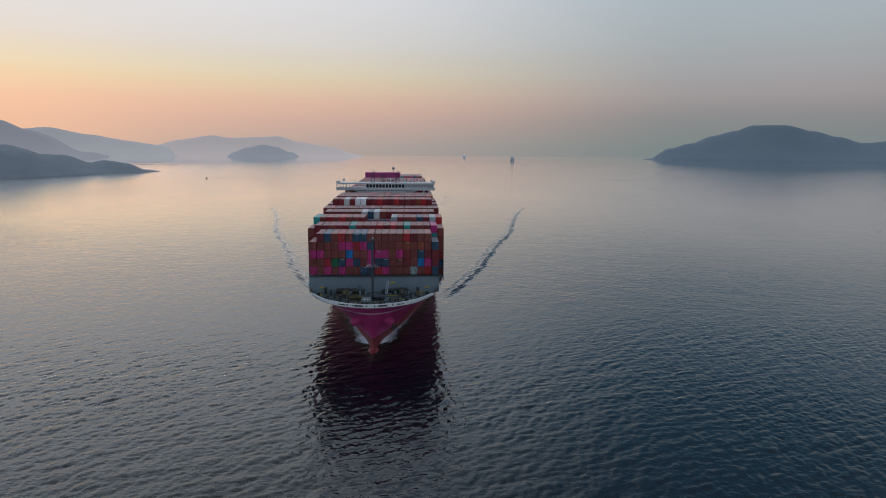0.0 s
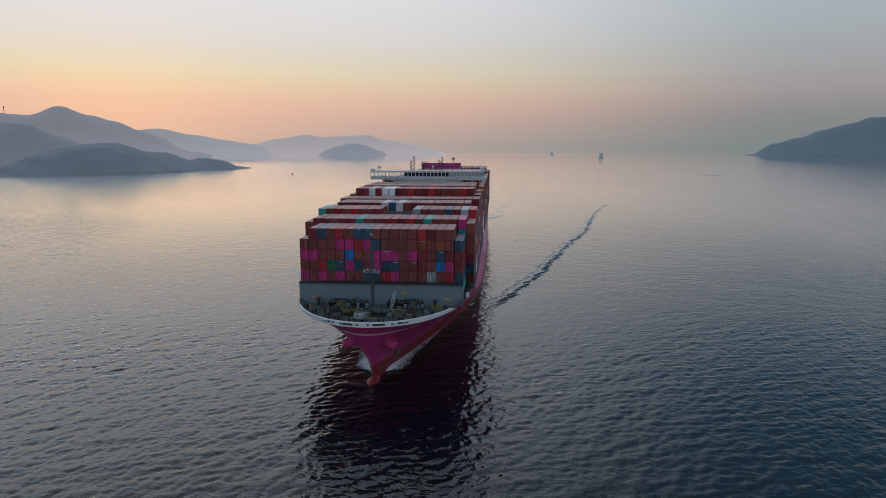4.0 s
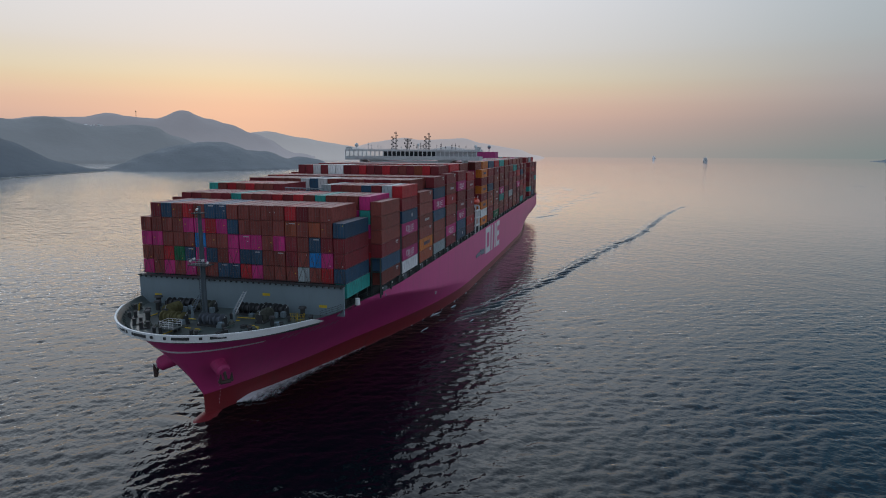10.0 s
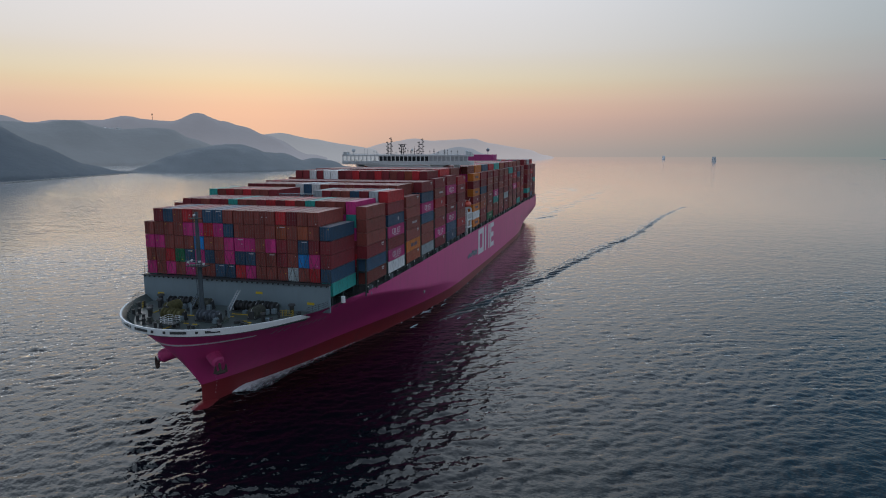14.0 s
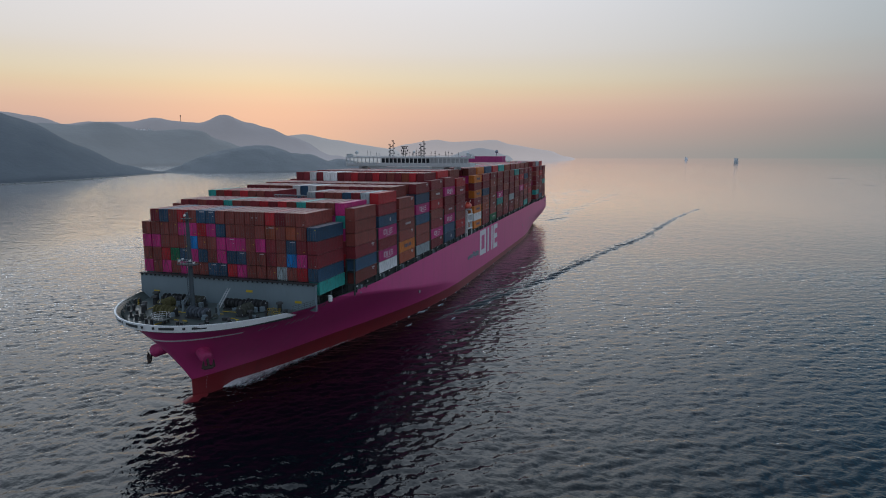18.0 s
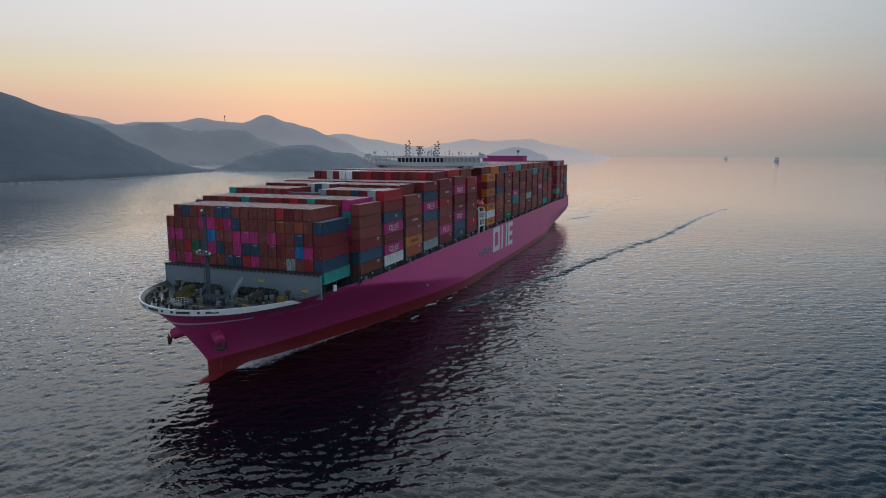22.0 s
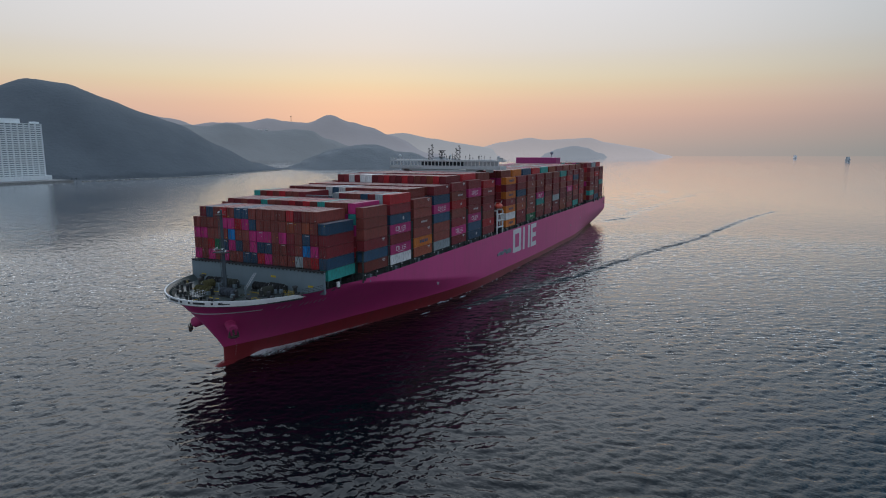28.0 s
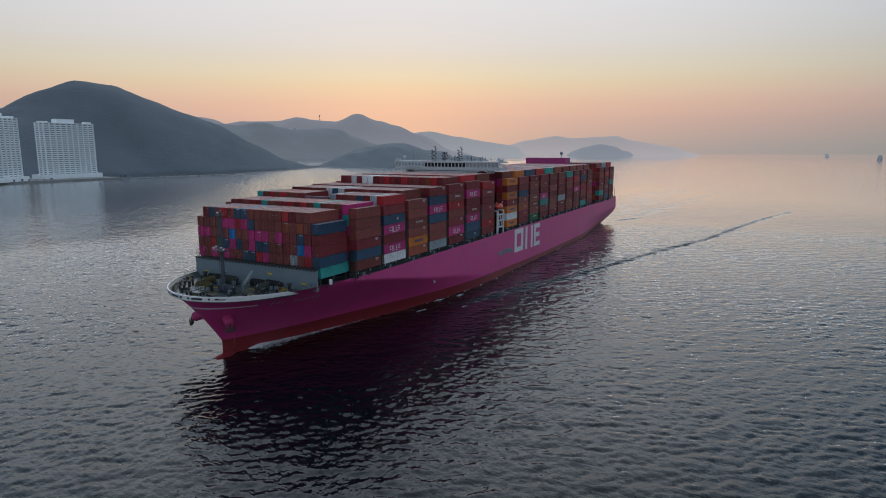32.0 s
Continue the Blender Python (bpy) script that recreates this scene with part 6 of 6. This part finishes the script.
def motions():
    walk(SEA_SHEET, [(t, pose(-0.9 * (t - 16), -0.7 * (t - 16), 0)) for t in (0, 32)])      # the ripples run before the breeze
    for ob, m in [(ship, pose(0, 0, 0))] + cargo:
        walk(ob, [(t, ship_pose(t) @ m) for t in (0, 32)])
    for ob, at, way in FAR_SHIPS:
        turn = math.degrees(math.atan2(way[1], way[0]))
        walk(ob, [(t, pose(at[0] + way[0] * (t - 16), at[1] + way[1] * (t - 16), 0, 0, 0, turn)) for t in (0, 32)])


motions()
